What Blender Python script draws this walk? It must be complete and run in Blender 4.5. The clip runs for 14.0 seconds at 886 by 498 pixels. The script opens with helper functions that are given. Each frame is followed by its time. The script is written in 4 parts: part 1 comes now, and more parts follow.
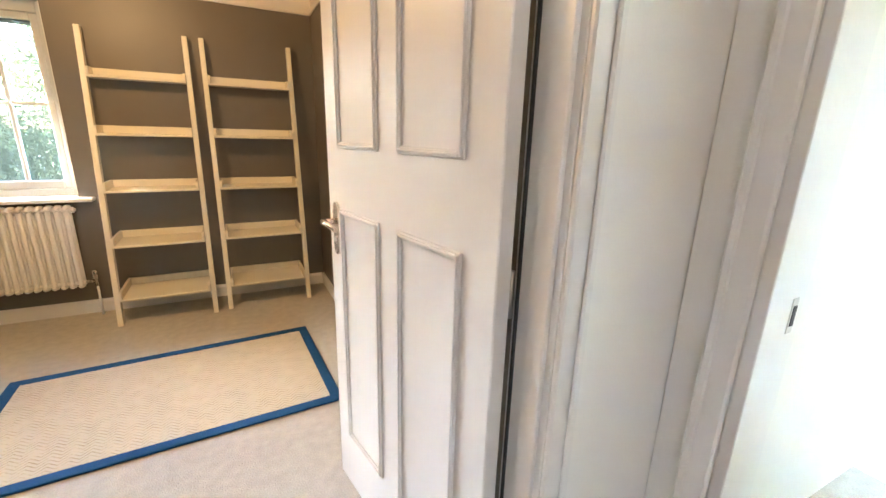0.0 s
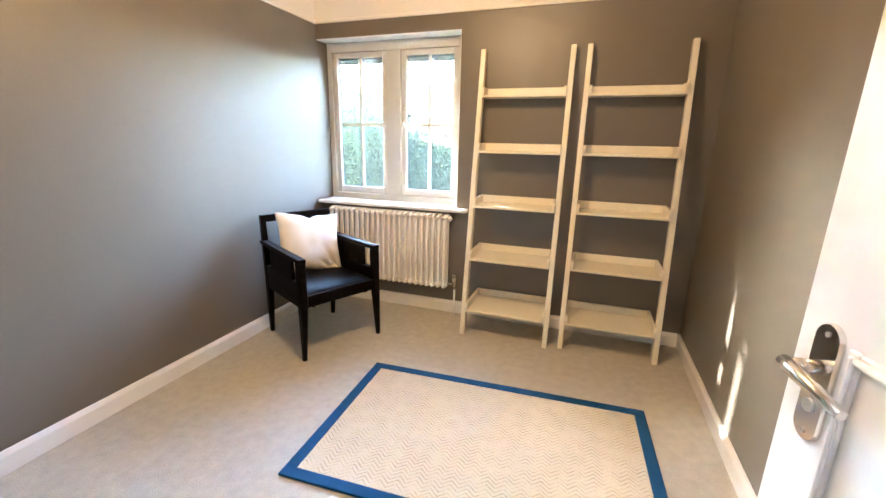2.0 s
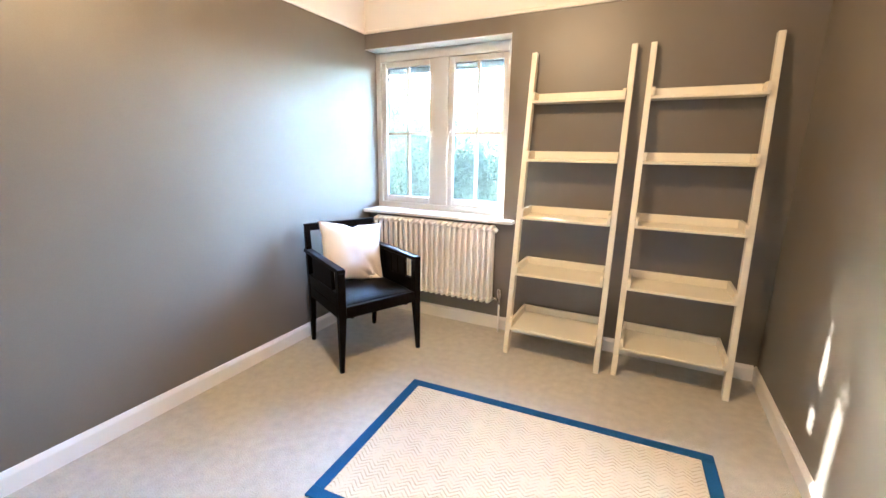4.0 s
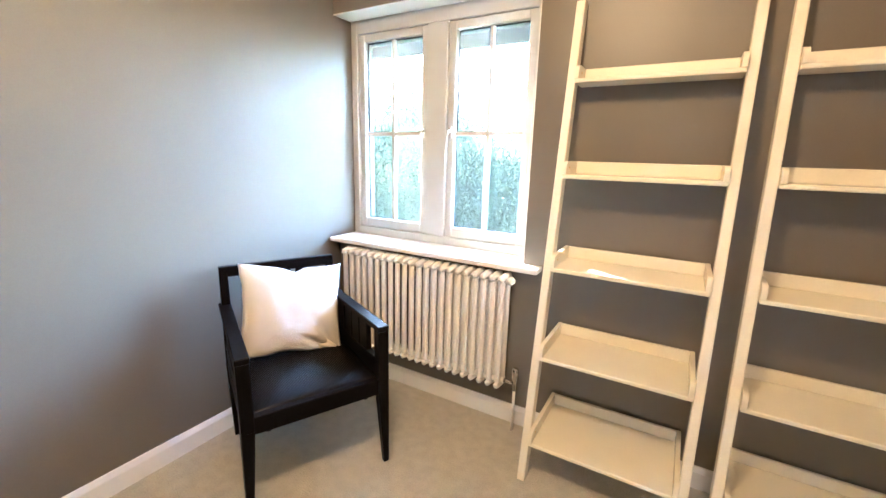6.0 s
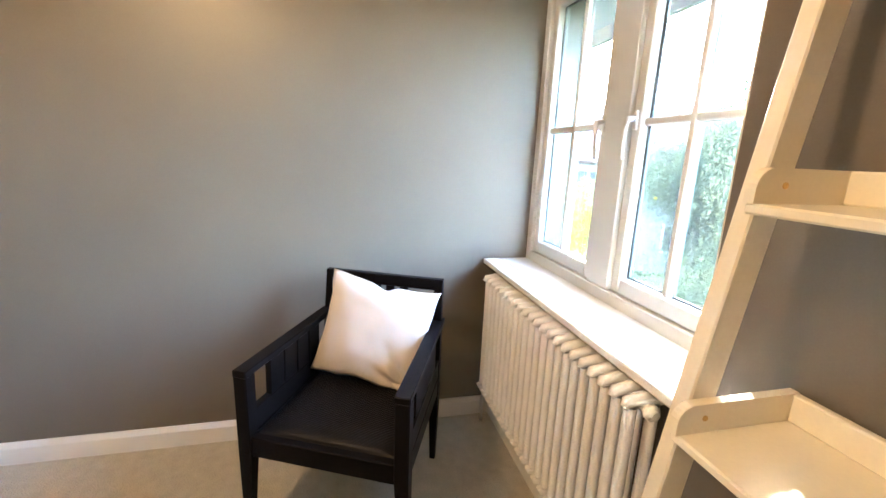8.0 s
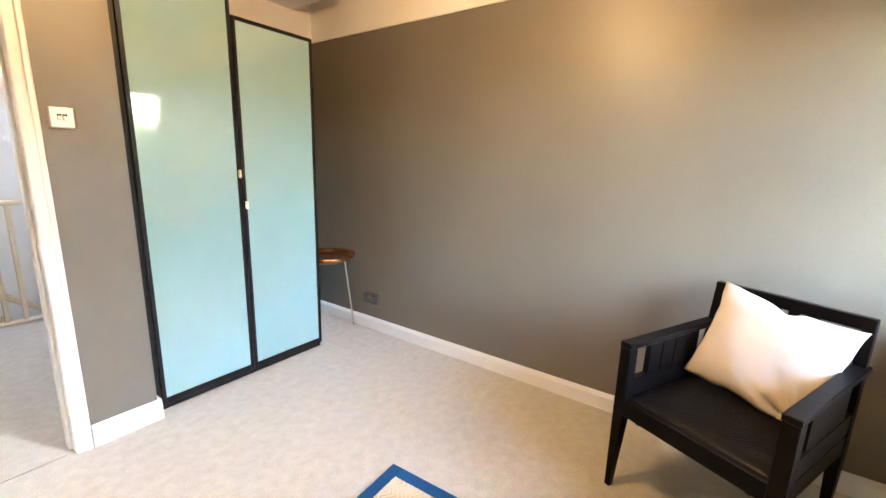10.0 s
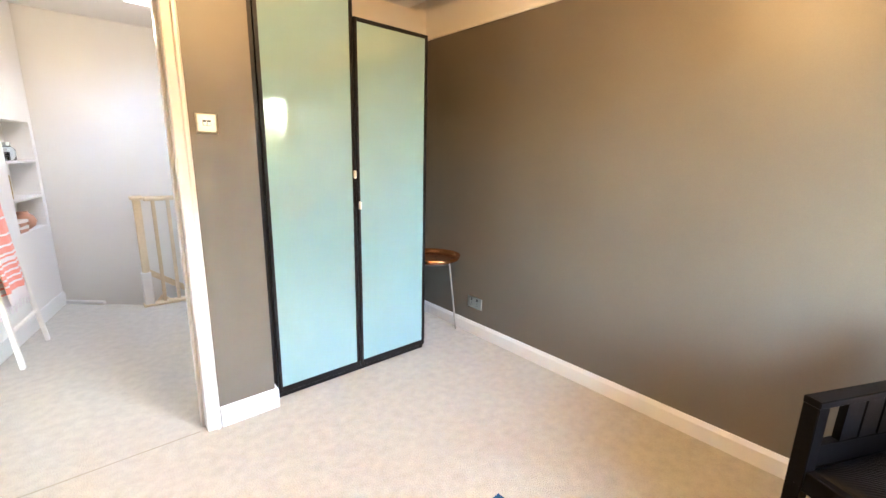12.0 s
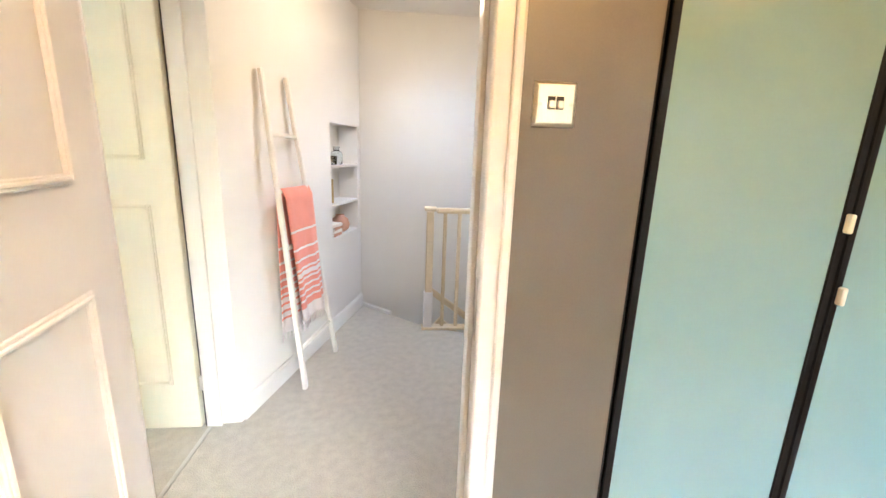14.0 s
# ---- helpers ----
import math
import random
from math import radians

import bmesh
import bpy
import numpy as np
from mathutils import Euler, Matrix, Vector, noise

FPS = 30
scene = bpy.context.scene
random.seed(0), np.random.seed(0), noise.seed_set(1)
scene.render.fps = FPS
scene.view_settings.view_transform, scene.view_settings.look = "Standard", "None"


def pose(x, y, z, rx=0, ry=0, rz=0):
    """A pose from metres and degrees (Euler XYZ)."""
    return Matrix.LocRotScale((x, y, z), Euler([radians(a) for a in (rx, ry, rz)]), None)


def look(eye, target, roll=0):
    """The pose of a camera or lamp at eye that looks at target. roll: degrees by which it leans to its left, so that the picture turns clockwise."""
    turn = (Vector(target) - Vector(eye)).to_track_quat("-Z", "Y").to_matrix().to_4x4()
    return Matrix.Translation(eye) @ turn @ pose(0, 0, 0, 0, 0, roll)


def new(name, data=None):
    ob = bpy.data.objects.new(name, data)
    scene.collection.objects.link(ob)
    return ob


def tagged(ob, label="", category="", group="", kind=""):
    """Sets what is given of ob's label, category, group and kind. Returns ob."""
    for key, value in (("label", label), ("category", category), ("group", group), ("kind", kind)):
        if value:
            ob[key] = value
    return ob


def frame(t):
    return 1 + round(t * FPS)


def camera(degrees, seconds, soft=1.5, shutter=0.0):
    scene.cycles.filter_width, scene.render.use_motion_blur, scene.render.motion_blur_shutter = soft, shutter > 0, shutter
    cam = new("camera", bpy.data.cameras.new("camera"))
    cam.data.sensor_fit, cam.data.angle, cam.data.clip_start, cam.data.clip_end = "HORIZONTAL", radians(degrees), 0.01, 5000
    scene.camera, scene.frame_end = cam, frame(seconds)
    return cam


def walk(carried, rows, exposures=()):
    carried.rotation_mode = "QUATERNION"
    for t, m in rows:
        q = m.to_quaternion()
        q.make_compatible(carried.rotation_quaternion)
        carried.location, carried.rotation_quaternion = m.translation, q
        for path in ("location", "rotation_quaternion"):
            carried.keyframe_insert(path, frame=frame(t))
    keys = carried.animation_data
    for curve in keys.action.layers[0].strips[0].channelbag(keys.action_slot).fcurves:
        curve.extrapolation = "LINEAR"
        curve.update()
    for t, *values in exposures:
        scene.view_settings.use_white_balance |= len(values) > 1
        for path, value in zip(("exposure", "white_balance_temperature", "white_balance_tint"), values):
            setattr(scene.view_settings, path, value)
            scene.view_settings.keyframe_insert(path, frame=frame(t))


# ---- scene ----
cam = camera(94.3, 14.0)
PATH = [
    (0, (0.254, 0.006, 1.302), (1.136, 1.721, 0.773), 1.5),
    (0.5, (0.327, 0.289, 1.322), (0.742, 2.172, 0.792), 1.6),
    (1, (0.301, 0.509, 1.33), (0.269, 2.439, 0.804), 1.5),
    (1.5, (0.241, 0.637, 1.338), (-0.147, 2.529, 0.819), 1.3),
    (2, (0.218, 0.681, 1.312), (-0.413, 2.512, 0.811), 1.2),
    (2.5, (0.218, 0.683, 1.32), (-0.54, 2.467, 0.827), 1.0),
    (2.7, (0.243, 0.694, 1.312), (-0.566, 2.458, 0.83), 0.8),
    (4.8, (0.113, 1.093, 1.301), (-0.749, 2.843, 0.863), 1.0),
    (5, (0.064, 1.21, 1.303), (-0.798, 2.963, 0.874), 1.1),
    (5.5, (-0.015, 1.512, 1.31), (-0.928, 3.237, 0.873), 1.2),
    (6, (-0.081, 1.802, 1.323), (-1.059, 3.49, 0.882), 1.5),
    (6.5, (0.002, 2.154, 1.318), (-1.185, 3.699, 0.869), 1.1),
    (7, (-0.020, 2.448, 1.302), (-1.476, 3.751, 0.876), 1.5),
    (7.5, (-0.058, 2.719, 1.321), (-1.772, 3.661, 0.906), 2.3),
    (8, (-0.030, 2.872, 1.313), (-1.923, 3.342, 0.872), 2.4),
    (8.5, (0.110, 2.918, 1.303), (-1.835, 2.845, 0.852), 2.0),
    (9, (0.257, 2.874, 1.299), (-1.608, 2.295, 0.868), 1.8),
    (9.2, (0.306, 2.847, 1.296), (-1.505, 2.11, 0.872), 1.9),
    (11.3, (0.333, 2.799, 1.305), (-1.082, 1.451, 0.876), 0.9),
    (11.5, (0.329, 2.787, 1.317), (-1.06, 1.416, 0.881), 1.0),
    (12, (0.256, 2.649, 1.312), (-1.03, 1.181, 0.874), 1.3),
    (12.5, (0.17, 2.358, 1.34), (-0.952, 0.762, 0.895), 1.6),
    (13, (0.12, 2.059, 1.325), (-0.749, 0.315, 0.871), 1.8),
    (13.5, (0.068, 1.729, 1.336), (-0.47, -0.142, 0.876), 1.9),
    (14, (0.099, 1.424, 1.332), (-0.07, -0.515, 0.873), 2.0),
]
EXPOSURES = ((0.0, 8.05, 6400, 10), (0.5, 8.25, 6050, 10), (1.0, 8.0, 6000, 10), (1.5, 8.15, 5850, 10), (2.0, 8.36, 5650, 10), (2.7, 8.52, 5400, 10), (5.5, 8.66, 5200, 10), (6.5, 8.62, 5500, 10), (7.5, 8.3, 5600, 10), (8.5, 8.18, 5950, 10), (9.2, 8.43, 6400, 10), (11.3, 8.55, 6550, 10), (13.0, 8.58, 6900, 10), (14.0, 8.28, 7000, 10))
SKY, SUN, BULB_W, HALL_FILL_W = 0.12, 0.13, 0.205, 0.045
walk(cam, [(t, look(eye, target, roll)) for t, eye, target, roll in PATH], exposures=EXPOSURES)

# ---- light ----
XW, XE, YN, YS = -1.86, 0.91, 3.615, 0.615     # faces of the room's walls
CEIL = 2.46
world = bpy.data.worlds.new("world")
scene.world = world
world.use_nodes = True
wn = world.node_tree
sky = wn.nodes.new("ShaderNodeTexSky")
sky.sky_type, sky.sun_disc = 'NISHITA', False
sky.sun_elevation, sky.sun_rotation = radians(20), radians(-63.3)
wn.nodes["Background"].inputs[1].default_value = SKY
wn.links.new(sky.outputs[0], wn.nodes["Background"].inputs[0])


def lamp(name, kind, energy, color, m, **more):
    data = bpy.data.lights.new(name, kind)
    data.energy, data.color = energy, color
    if "size" in more:
        data.shape, data.size, data.size_y = 'RECTANGLE', more["size"], more["size_y"]
    if "radius" in more:
        data.shadow_soft_size = more["radius"]
    if "angle" in more:
        data.angle = radians(more["angle"])
    ob = new(name, data)
    ob.matrix_world = m
    return ob


lamp("sun", 'SUN', SUN, (1, 0.90, 0.76), look((-1.59, 0.80, 0.648), (0, 0, 0)), angle=1.0)
lamp("ceiling_bulb", 'POINT', BULB_W, (1.0, 0.63, 0.29), pose(-0.50, 2.05, 2.27), radius=0.12)
# Second point lamp is an added warm fill for the landing, no fitting there.
lamp("landing_fill", 'POINT', HALL_FILL_W, (1.0, 0.80, 0.60), pose(0.10, -0.85, 2.10), radius=0.08)
# The last portal serves the light hole added in the next room's wall.
for spot, w, h in ((look((-1.28, 3.90, 1.44), (-1.28, 0, 1.44)), 1.16, 1.16), (pose(-0.32, -1.16, 2.62), 0.32, 0.40), (look((2.56, -0.6, 1.35), (0, -0.6, 1.35)), 0.09, 0.12)):
    portal = lamp("sky_portal", 'AREA', 1.0, (1, 1, 1), spot, size=w, size_y=h)
    portal.data.cycles.is_portal = True


# ---- materials ----
def material(name, color, rough=0.6, metal=0.0, vary=0.06, scale=6.0, bump=0.0, grain=180.0, spec=0.5, coat=0.0, sheen=0.0, ior=1.5):
    """A surface with broad blotches, fine grain and relief."""
    mat = bpy.data.materials.new(name)
    mat.use_nodes = True
    nt = mat.node_tree
    bsdf = nt.nodes["Principled BSDF"]
    bsdf.inputs["Roughness"].default_value = rough
    bsdf.inputs["Metallic"].default_value = metal
    bsdf.inputs["IOR"].default_value = ior
    bsdf.inputs["Specular IOR Level"].default_value = spec
    bsdf.inputs["Coat Weight"].default_value = coat
    bsdf.inputs["Sheen Weight"].default_value = sheen
    coord = nt.nodes.new("ShaderNodeTexCoord")
    big, fine = nt.nodes.new("ShaderNodeTexNoise"), nt.nodes.new("ShaderNodeTexNoise")
    big.inputs["Scale"].default_value, fine.inputs["Scale"].default_value = scale, grain
    big.inputs["Detail"].default_value, fine.inputs["Detail"].default_value = 4, 2
    both = nt.nodes.new("ShaderNodeMath")
    both.operation = 'ADD'
    for tex in (big, fine):
        nt.links.new(coord.outputs["Object"], tex.inputs["Vector"])
    nt.links.new(big.outputs["Fac"], both.inputs[0])
    nt.links.new(fine.outputs["Fac"], both.inputs[1])
    ramp = nt.nodes.new("ShaderNodeMapRange")
    ramp.inputs["From Min"].default_value, ramp.inputs["From Max"].default_value = 0.6, 1.4
    ramp.inputs["To Min"].default_value, ramp.inputs["To Max"].default_value = 1 - vary, 1 + vary
    nt.links.new(both.outputs[0], ramp.inputs["Value"])
    tint = nt.nodes.new("ShaderNodeVectorMath")
    tint.operation = 'SCALE'
    tint.inputs[0].default_value = color
    nt.links.new(ramp.outputs[0], tint.inputs["Scale"])
    nt.links.new(tint.outputs[0], bsdf.inputs["Base Color"])
    if bump:
        relief = nt.nodes.new("ShaderNodeBump")
        relief.inputs["Strength"].default_value, relief.inputs["Distance"].default_value = bump, 0.004
        nt.links.new(fine.outputs["Fac"], relief.inputs["Height"])
        nt.links.new(relief.outputs[0], bsdf.inputs["Normal"])
    return mat


TAUPE = material("taupe_wall_paint", (0.148, 0.124, 0.093), 0.42, vary=0.08, scale=2.5, bump=0.08, grain=260, spec=0.68)
WHITE = material("white_wall_paint", (0.85, 0.83, 0.79), 0.6, vary=0.02, scale=3, bump=0.05, grain=240)


def trowel_marks(mat):
    """Broad upright unevenness of old plaster under the paint."""
    nt = mat.node_tree
    coord, stretch, tex, relief = (nt.nodes.new(k) for k in ("ShaderNodeTexCoord", "ShaderNodeMapping", "ShaderNodeTexNoise", "ShaderNodeBump"))
    stretch.inputs["Scale"].default_value = (2.6, 2.6, 0.9)
    tex.inputs["Scale"].default_value, tex.inputs["Detail"].default_value = 1.0, 1.5
    relief.inputs["Strength"].default_value, relief.inputs["Distance"].default_value = 0.35, 0.016
    nt.links.new(coord.outputs["Object"], stretch.inputs["Vector"])
    nt.links.new(stretch.outputs[0], tex.inputs["Vector"])
    nt.links.new(tex.outputs["Fac"], relief.inputs["Height"])
    bsdf = nt.nodes["Principled BSDF"]
    nt.links.new(bsdf.inputs["Normal"].links[0].from_socket, relief.inputs["Normal"])
    nt.links.new(relief.outputs[0], bsdf.inputs["Normal"])


trowel_marks(TAUPE)
GREYWALL = material("pale_grey_wall_paint", (0.77, 0.745, 0.685), 0.6, vary=0.03, scale=3, bump=0.05, grain=240)
CREAMWALL = material("cream_wall_paint", (0.80, 0.74, 0.66), 0.6, vary=0.02, scale=3, bump=0.04, grain=240)
GLOSS = material("white_gloss_paint", (0.80, 0.78, 0.75), 0.28, vary=0.015, scale=5)
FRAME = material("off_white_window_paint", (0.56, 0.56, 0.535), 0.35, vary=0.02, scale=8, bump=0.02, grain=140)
CREAMGLOSS = material("cream_gloss_paint", (0.82, 0.775, 0.65), 0.3, vary=0.02, scale=5)
SHELF = material("ivory_satin_paint", (0.88, 0.82, 0.68), 0.26, vary=0.03, scale=7, bump=0.03, grain=150)
CARPET = material("beige_wool_carpet", (0.500, 0.464, 0.396), 0.95, vary=0.17, scale=21.0, bump=1.0, grain=170, spec=0.1, sheen=0.2)
SEAM = material("flattened_carpet_seam", (0.38, 0.35, 0.29), 0.95, vary=0.2, scale=30, bump=0.6, grain=170, spec=0.1)
RADW = material("ivory_radiator_enamel", (0.92, 0.91, 0.88), 0.45, vary=0.02, scale=5)
BLACKWOOD = material("black_stained_wood", (0.0045, 0.0034, 0.0032), 0.36, spec=0.05, vary=0.3, scale=12, bump=0.05, grain=90)
LEATHER = material("black_woven_leather", (0.005, 0.0042, 0.004), 0.29, spec=0.16, vary=0.25, scale=14, bump=0.3, grain=200)
LINEN = material("cream_linen", (0.76, 0.69, 0.615), 0.9, vary=0.05, scale=9, bump=0.4, grain=420, spec=0.15, sheen=0.2)
BLUE = material("blue_cotton_binding", (0.008, 0.068, 0.185), 0.85, vary=0.18, scale=20, bump=0.5, grain=420, spec=0.2)
CHROME = material("polished_chrome", (0.72, 0.69, 0.65), 0.16, metal=1.0, vary=0.04)
STEEL = material("satin_steel", (0.62, 0.60, 0.56), 0.35, metal=1.0, vary=0.05)
BRASS = material("aged_brass", (0.55, 0.38, 0.15), 0.28, metal=1.0, vary=0.08)
COPPER = material("polished_copper", (0.62, 0.27, 0.13), 0.22, metal=1.0, vary=0.08)
BLACKFRAME = material("black_brown_foil", (0.007, 0.0065, 0.007), 0.35, spec=0.25, vary=0.2, scale=16, bump=0.05)
FROST = material("aqua_lacquered_glass", (0.255, 0.400, 0.390), 0.05, vary=0.02, scale=3, ior=1.95)
SWITCHMETAL = material("brushed_nickel_plate", (0.80, 0.77, 0.68), 0.36, metal=1.0, vary=0.04, scale=20, bump=0.04, grain=300)
PLASTIC = material("ivory_switch_plastic", (0.80, 0.76, 0.64), 0.35, vary=0.02)
GASKET = material("grey_glazing_gasket", (0.10, 0.11, 0.12), 0.6, vary=0.1)
DARK = material("dark_gap", (0.03, 0.03, 0.03), 0.6, vary=0.1)
PINE = material("pale_pine", (0.66, 0.53, 0.34), 0.5, vary=0.1, scale=9, bump=0.1, grain=70)
CREAMPINE = material("cream_varnished_pine", (0.74, 0.62, 0.43), 0.4, vary=0.08, scale=9, bump=0.05, grain=70)
LIMED = material("whitewashed_wood", (0.86, 0.83, 0.77), 0.55, vary=0.06, scale=14, bump=0.15, grain=90)
PINK = material("coral_cotton", (0.84, 0.31, 0.245), 0.92, vary=0.07, scale=12, bump=0.4, grain=380, spec=0.1, sheen=0.2)
TOWELWHITE = material("white_cotton_stripe", (0.84, 0.78, 0.78), 0.92, vary=0.04, scale=12, bump=0.4, grain=380, spec=0.1)
TERRA = material("terracotta", (0.55, 0.29, 0.20), 0.8, vary=0.12, scale=14, bump=0.3)
PAPER = material("book_paper", (0.78, 0.73, 0.66), 0.85, vary=0.06, scale=20)
GOLDFRAME = material("gilt_frame", (0.50, 0.36, 0.16), 0.4, metal=0.6, vary=0.15, scale=20)
LAWN = material("lawn_grass", (0.040, 0.065, 0.022), 0.9, vary=0.4, spec=0.1, scale=1.2, bump=0.6, grain=60)
BARK = material("tree_bark", (0.14, 0.11, 0.08), 0.9, vary=0.3, scale=6, bump=0.6, grain=30)


def leaf_material(name, color, vary):
    """Thin leaves that let part of the light through."""
    mat = material(name, color, 0.7, vary=vary, scale=1.1, spec=0.1)
    nt = mat.node_tree
    bsdf, out = nt.nodes["Principled BSDF"], nt.nodes["Material Output"]
    thin, mix = nt.nodes.new("ShaderNodeBsdfTranslucent"), nt.nodes.new("ShaderNodeMixShader")
    nt.links.new(bsdf.inputs["Base Color"].links[0].from_socket, thin.inputs["Color"])
    mix.inputs[0].default_value = 0.55
    nt.links.new(bsdf.outputs[0], mix.inputs[1])
    nt.links.new(thin.outputs[0], mix.inputs[2])
    nt.links.new(mix.outputs[0], out.inputs["Surface"])
    return mat


LEAF = leaf_material("green_leaves", (0.105, 0.120, 0.062), 0.25)
LEAFPALE = leaf_material("fresh_green_leaves", (0.135, 0.150, 0.072), 0.25)
YELLOW = material("yellow_blossom", (0.40, 0.31, 0.012), 0.7, vary=0.2, scale=3)
SOFFIT = material("painted_eaves_board", (0.42, 0.42, 0.39), 0.6, vary=0.1, scale=5)
RENDERWALL = material("grey_house_render", (0.20, 0.20, 0.20), 0.85, vary=0.06, scale=2, bump=0.2)
ROOFTILE = material("brown_roof_tiles", (0.17, 0.10, 0.075), 0.8, vary=0.3, scale=6, bump=0.5, grain=25)


def glass_material(name, color, rough):
    mat = bpy.data.materials.new(name)
    mat.use_nodes = True
    bsdf = mat.node_tree.nodes["Principled BSDF"]
    bsdf.inputs["Base Color"].default_value = color
    bsdf.inputs["Roughness"].default_value = rough
    bsdf.inputs["Transmission Weight"].default_value = 1.0
    bsdf.inputs["IOR"].default_value = 1.45
    return mat


def hazy(mat, share):
    """A pale translucent share that puts glare haze from the daylight into the glass."""
    nt = mat.node_tree
    veil, mix = nt.nodes.new("ShaderNodeBsdfTranslucent"), nt.nodes.new("ShaderNodeMixShader")
    veil.inputs["Color"].default_value = (0.86, 0.92, 0.95, 1)
    mix.inputs[0].default_value = share
    nt.links.new(nt.nodes["Principled BSDF"].outputs[0], mix.inputs[1])
    nt.links.new(veil.outputs[0], mix.inputs[2])
    nt.links.new(mix.outputs[0], nt.nodes["Material Output"].inputs["Surface"])
    return mat


# Dark tint only dims the bright view outside; the panes themselves are clear.
GLASS = hazy(glass_material("window_glass", (0.262, 0.276, 0.276, 1), 0.0), 0.0026)
JARGLASS = glass_material("smoky_glass", (0.75, 0.82, 0.86, 1), 0.03)


def herringbone_material():
    """Woven sisal: zigzag rows of short diagonal strands."""
    mat = bpy.data.materials.new("sisal_herringbone")
    mat.use_nodes = True
    nt = mat.node_tree
    bsdf = nt.nodes["Principled BSDF"]
    bsdf.inputs["Roughness"].default_value = 0.9
    bsdf.inputs["Specular IOR Level"].default_value = 0.15

    def math_node(op, a, b=None, c=None):
        n = nt.nodes.new("ShaderNodeMath")
        n.operation = op
        for i, v in enumerate((a, b, c)):
            if v is None:
                continue
            if isinstance(v, (int, float)):
                n.inputs[i].default_value = v
            else:
                nt.links.new(v, n.inputs[i])
        return n.outputs[0]

    coord = nt.nodes.new("ShaderNodeTexCoord")
    sep = nt.nodes.new("ShaderNodeSeparateXYZ")
    nt.links.new(coord.outputs["Object"], sep.inputs[0])
    x, y = sep.outputs[0], sep.outputs[1]
    zig = math_node('PINGPONG', x, 0.034)
    run = math_node('ADD', y, math_node('MULTIPLY', zig, 0.85))
    strand = math_node('DIVIDE', math_node('PINGPONG', run, 0.0105), 0.0105)
    groove = math_node('MINIMUM', math_node('MULTIPLY', strand, 2.6), 1.0)
    worn = nt.nodes.new("ShaderNodeTexNoise")
    worn.inputs["Scale"].default_value = 16
    nt.links.new(coord.outputs["Object"], worn.inputs["Vector"])
    height = math_node('MAXIMUM', groove, math_node('MULTIPLY', worn.outputs["Fac"], 1.32))
    grain = nt.nodes.new("ShaderNodeTexNoise")
    grain.inputs["Scale"].default_value = 110
    nt.links.new(coord.outputs["Object"], grain.inputs["Vector"])
    mix = math_node('ADD', math_node('MULTIPLY', height, 0.7), math_node('MULTIPLY', grain.outputs["Fac"], 0.45))
    ramp = nt.nodes.new("ShaderNodeValToRGB")
    ramp.color_ramp.elements[0].position, ramp.color_ramp.elements[1].position = 0.30, 0.85
    ramp.color_ramp.elements[0].color = (0.24, 0.178, 0.110, 1)
    ramp.color_ramp.elements[1].color = (0.60, 0.52, 0.385, 1)
    nt.links.new(mix, ramp.inputs[0])
    nt.links.new(ramp.outputs[0], bsdf.inputs["Base Color"])
    relief = nt.nodes.new("ShaderNodeBump")
    relief.inputs["Strength"].default_value, relief.inputs["Distance"].default_value = 0.8, 0.004
    nt.links.new(mix, relief.inputs["Height"])
    nt.links.new(relief.outputs[0], bsdf.inputs["Normal"])
    return mat


SISAL = herringbone_material()


# ---- building blocks ----
def box(bm, x0, x1, y0, y1, z0, z1, bevel=0.0, m=None, segs=1):
    vs = [bm.verts.new((x, y, z)) for x in (x0, x1) for y in (y0, y1) for z in (z0, z1)]
    if m:
        for v in vs:
            v.co = m @ v.co
    fs = [bm.faces.new([vs[i] for i in q]) for q in
          ((0, 1, 3, 2), (4, 6, 7, 5), (0, 4, 5, 1), (2, 3, 7, 6), (0, 2, 6, 4), (1, 5, 7, 3))]
    if bevel:
        es = list({e for f in fs for e in f.edges})
        bmesh.ops.bevel(bm, geom=es, offset=bevel, segments=segs, affect='EDGES', profile=0.5)
    return bm


def boxes(*rows, bevel=0.0, m=None, segs=1):
    bm = bmesh.new()
    for r in rows:
        one = bmesh.new()
        box(one, *r, bevel=bevel, m=m, segs=segs)
        merge(bm, one)
    return bm


def merge(bm, other):
    tmp = bpy.data.meshes.new("tmp")
    other.to_mesh(tmp)
    other.free()
    bm.from_mesh(tmp)
    bpy.data.meshes.remove(tmp)


def beam(bm, a, b, w, d, w2=None, d2=None, side=(1, 0, 0), bevel=0.0):
    """A straight bar from a to b, w along side and d across it, tapering to w2, d2."""
    a, b, side = Vector(a), Vector(b), Vector(side)
    w2, d2 = w2 or w, d2 or d
    axis = (b - a).normalized()
    s = (side - axis * side.dot(axis)).normalized()
    n = axis.cross(s)
    one = bmesh.new()
    ends = []
    for p, ww, dd in ((a, w, d), (b, w2, d2)):
        ends.append([one.verts.new(p + s * ww / 2 * i + n * dd / 2 * j) for i, j in ((-1, -1), (1, -1), (1, 1), (-1, 1))])
    one.faces.new(ends[0][::-1])
    one.faces.new(ends[1])
    for i in range(4):
        one.faces.new((ends[0][i], ends[0][(i + 1) % 4], ends[1][(i + 1) % 4], ends[1][i]))
    if bevel:
        bmesh.ops.bevel(one, geom=one.edges[:], offset=bevel, segments=1, affect='EDGES')
    merge(bm, one)
    return bm


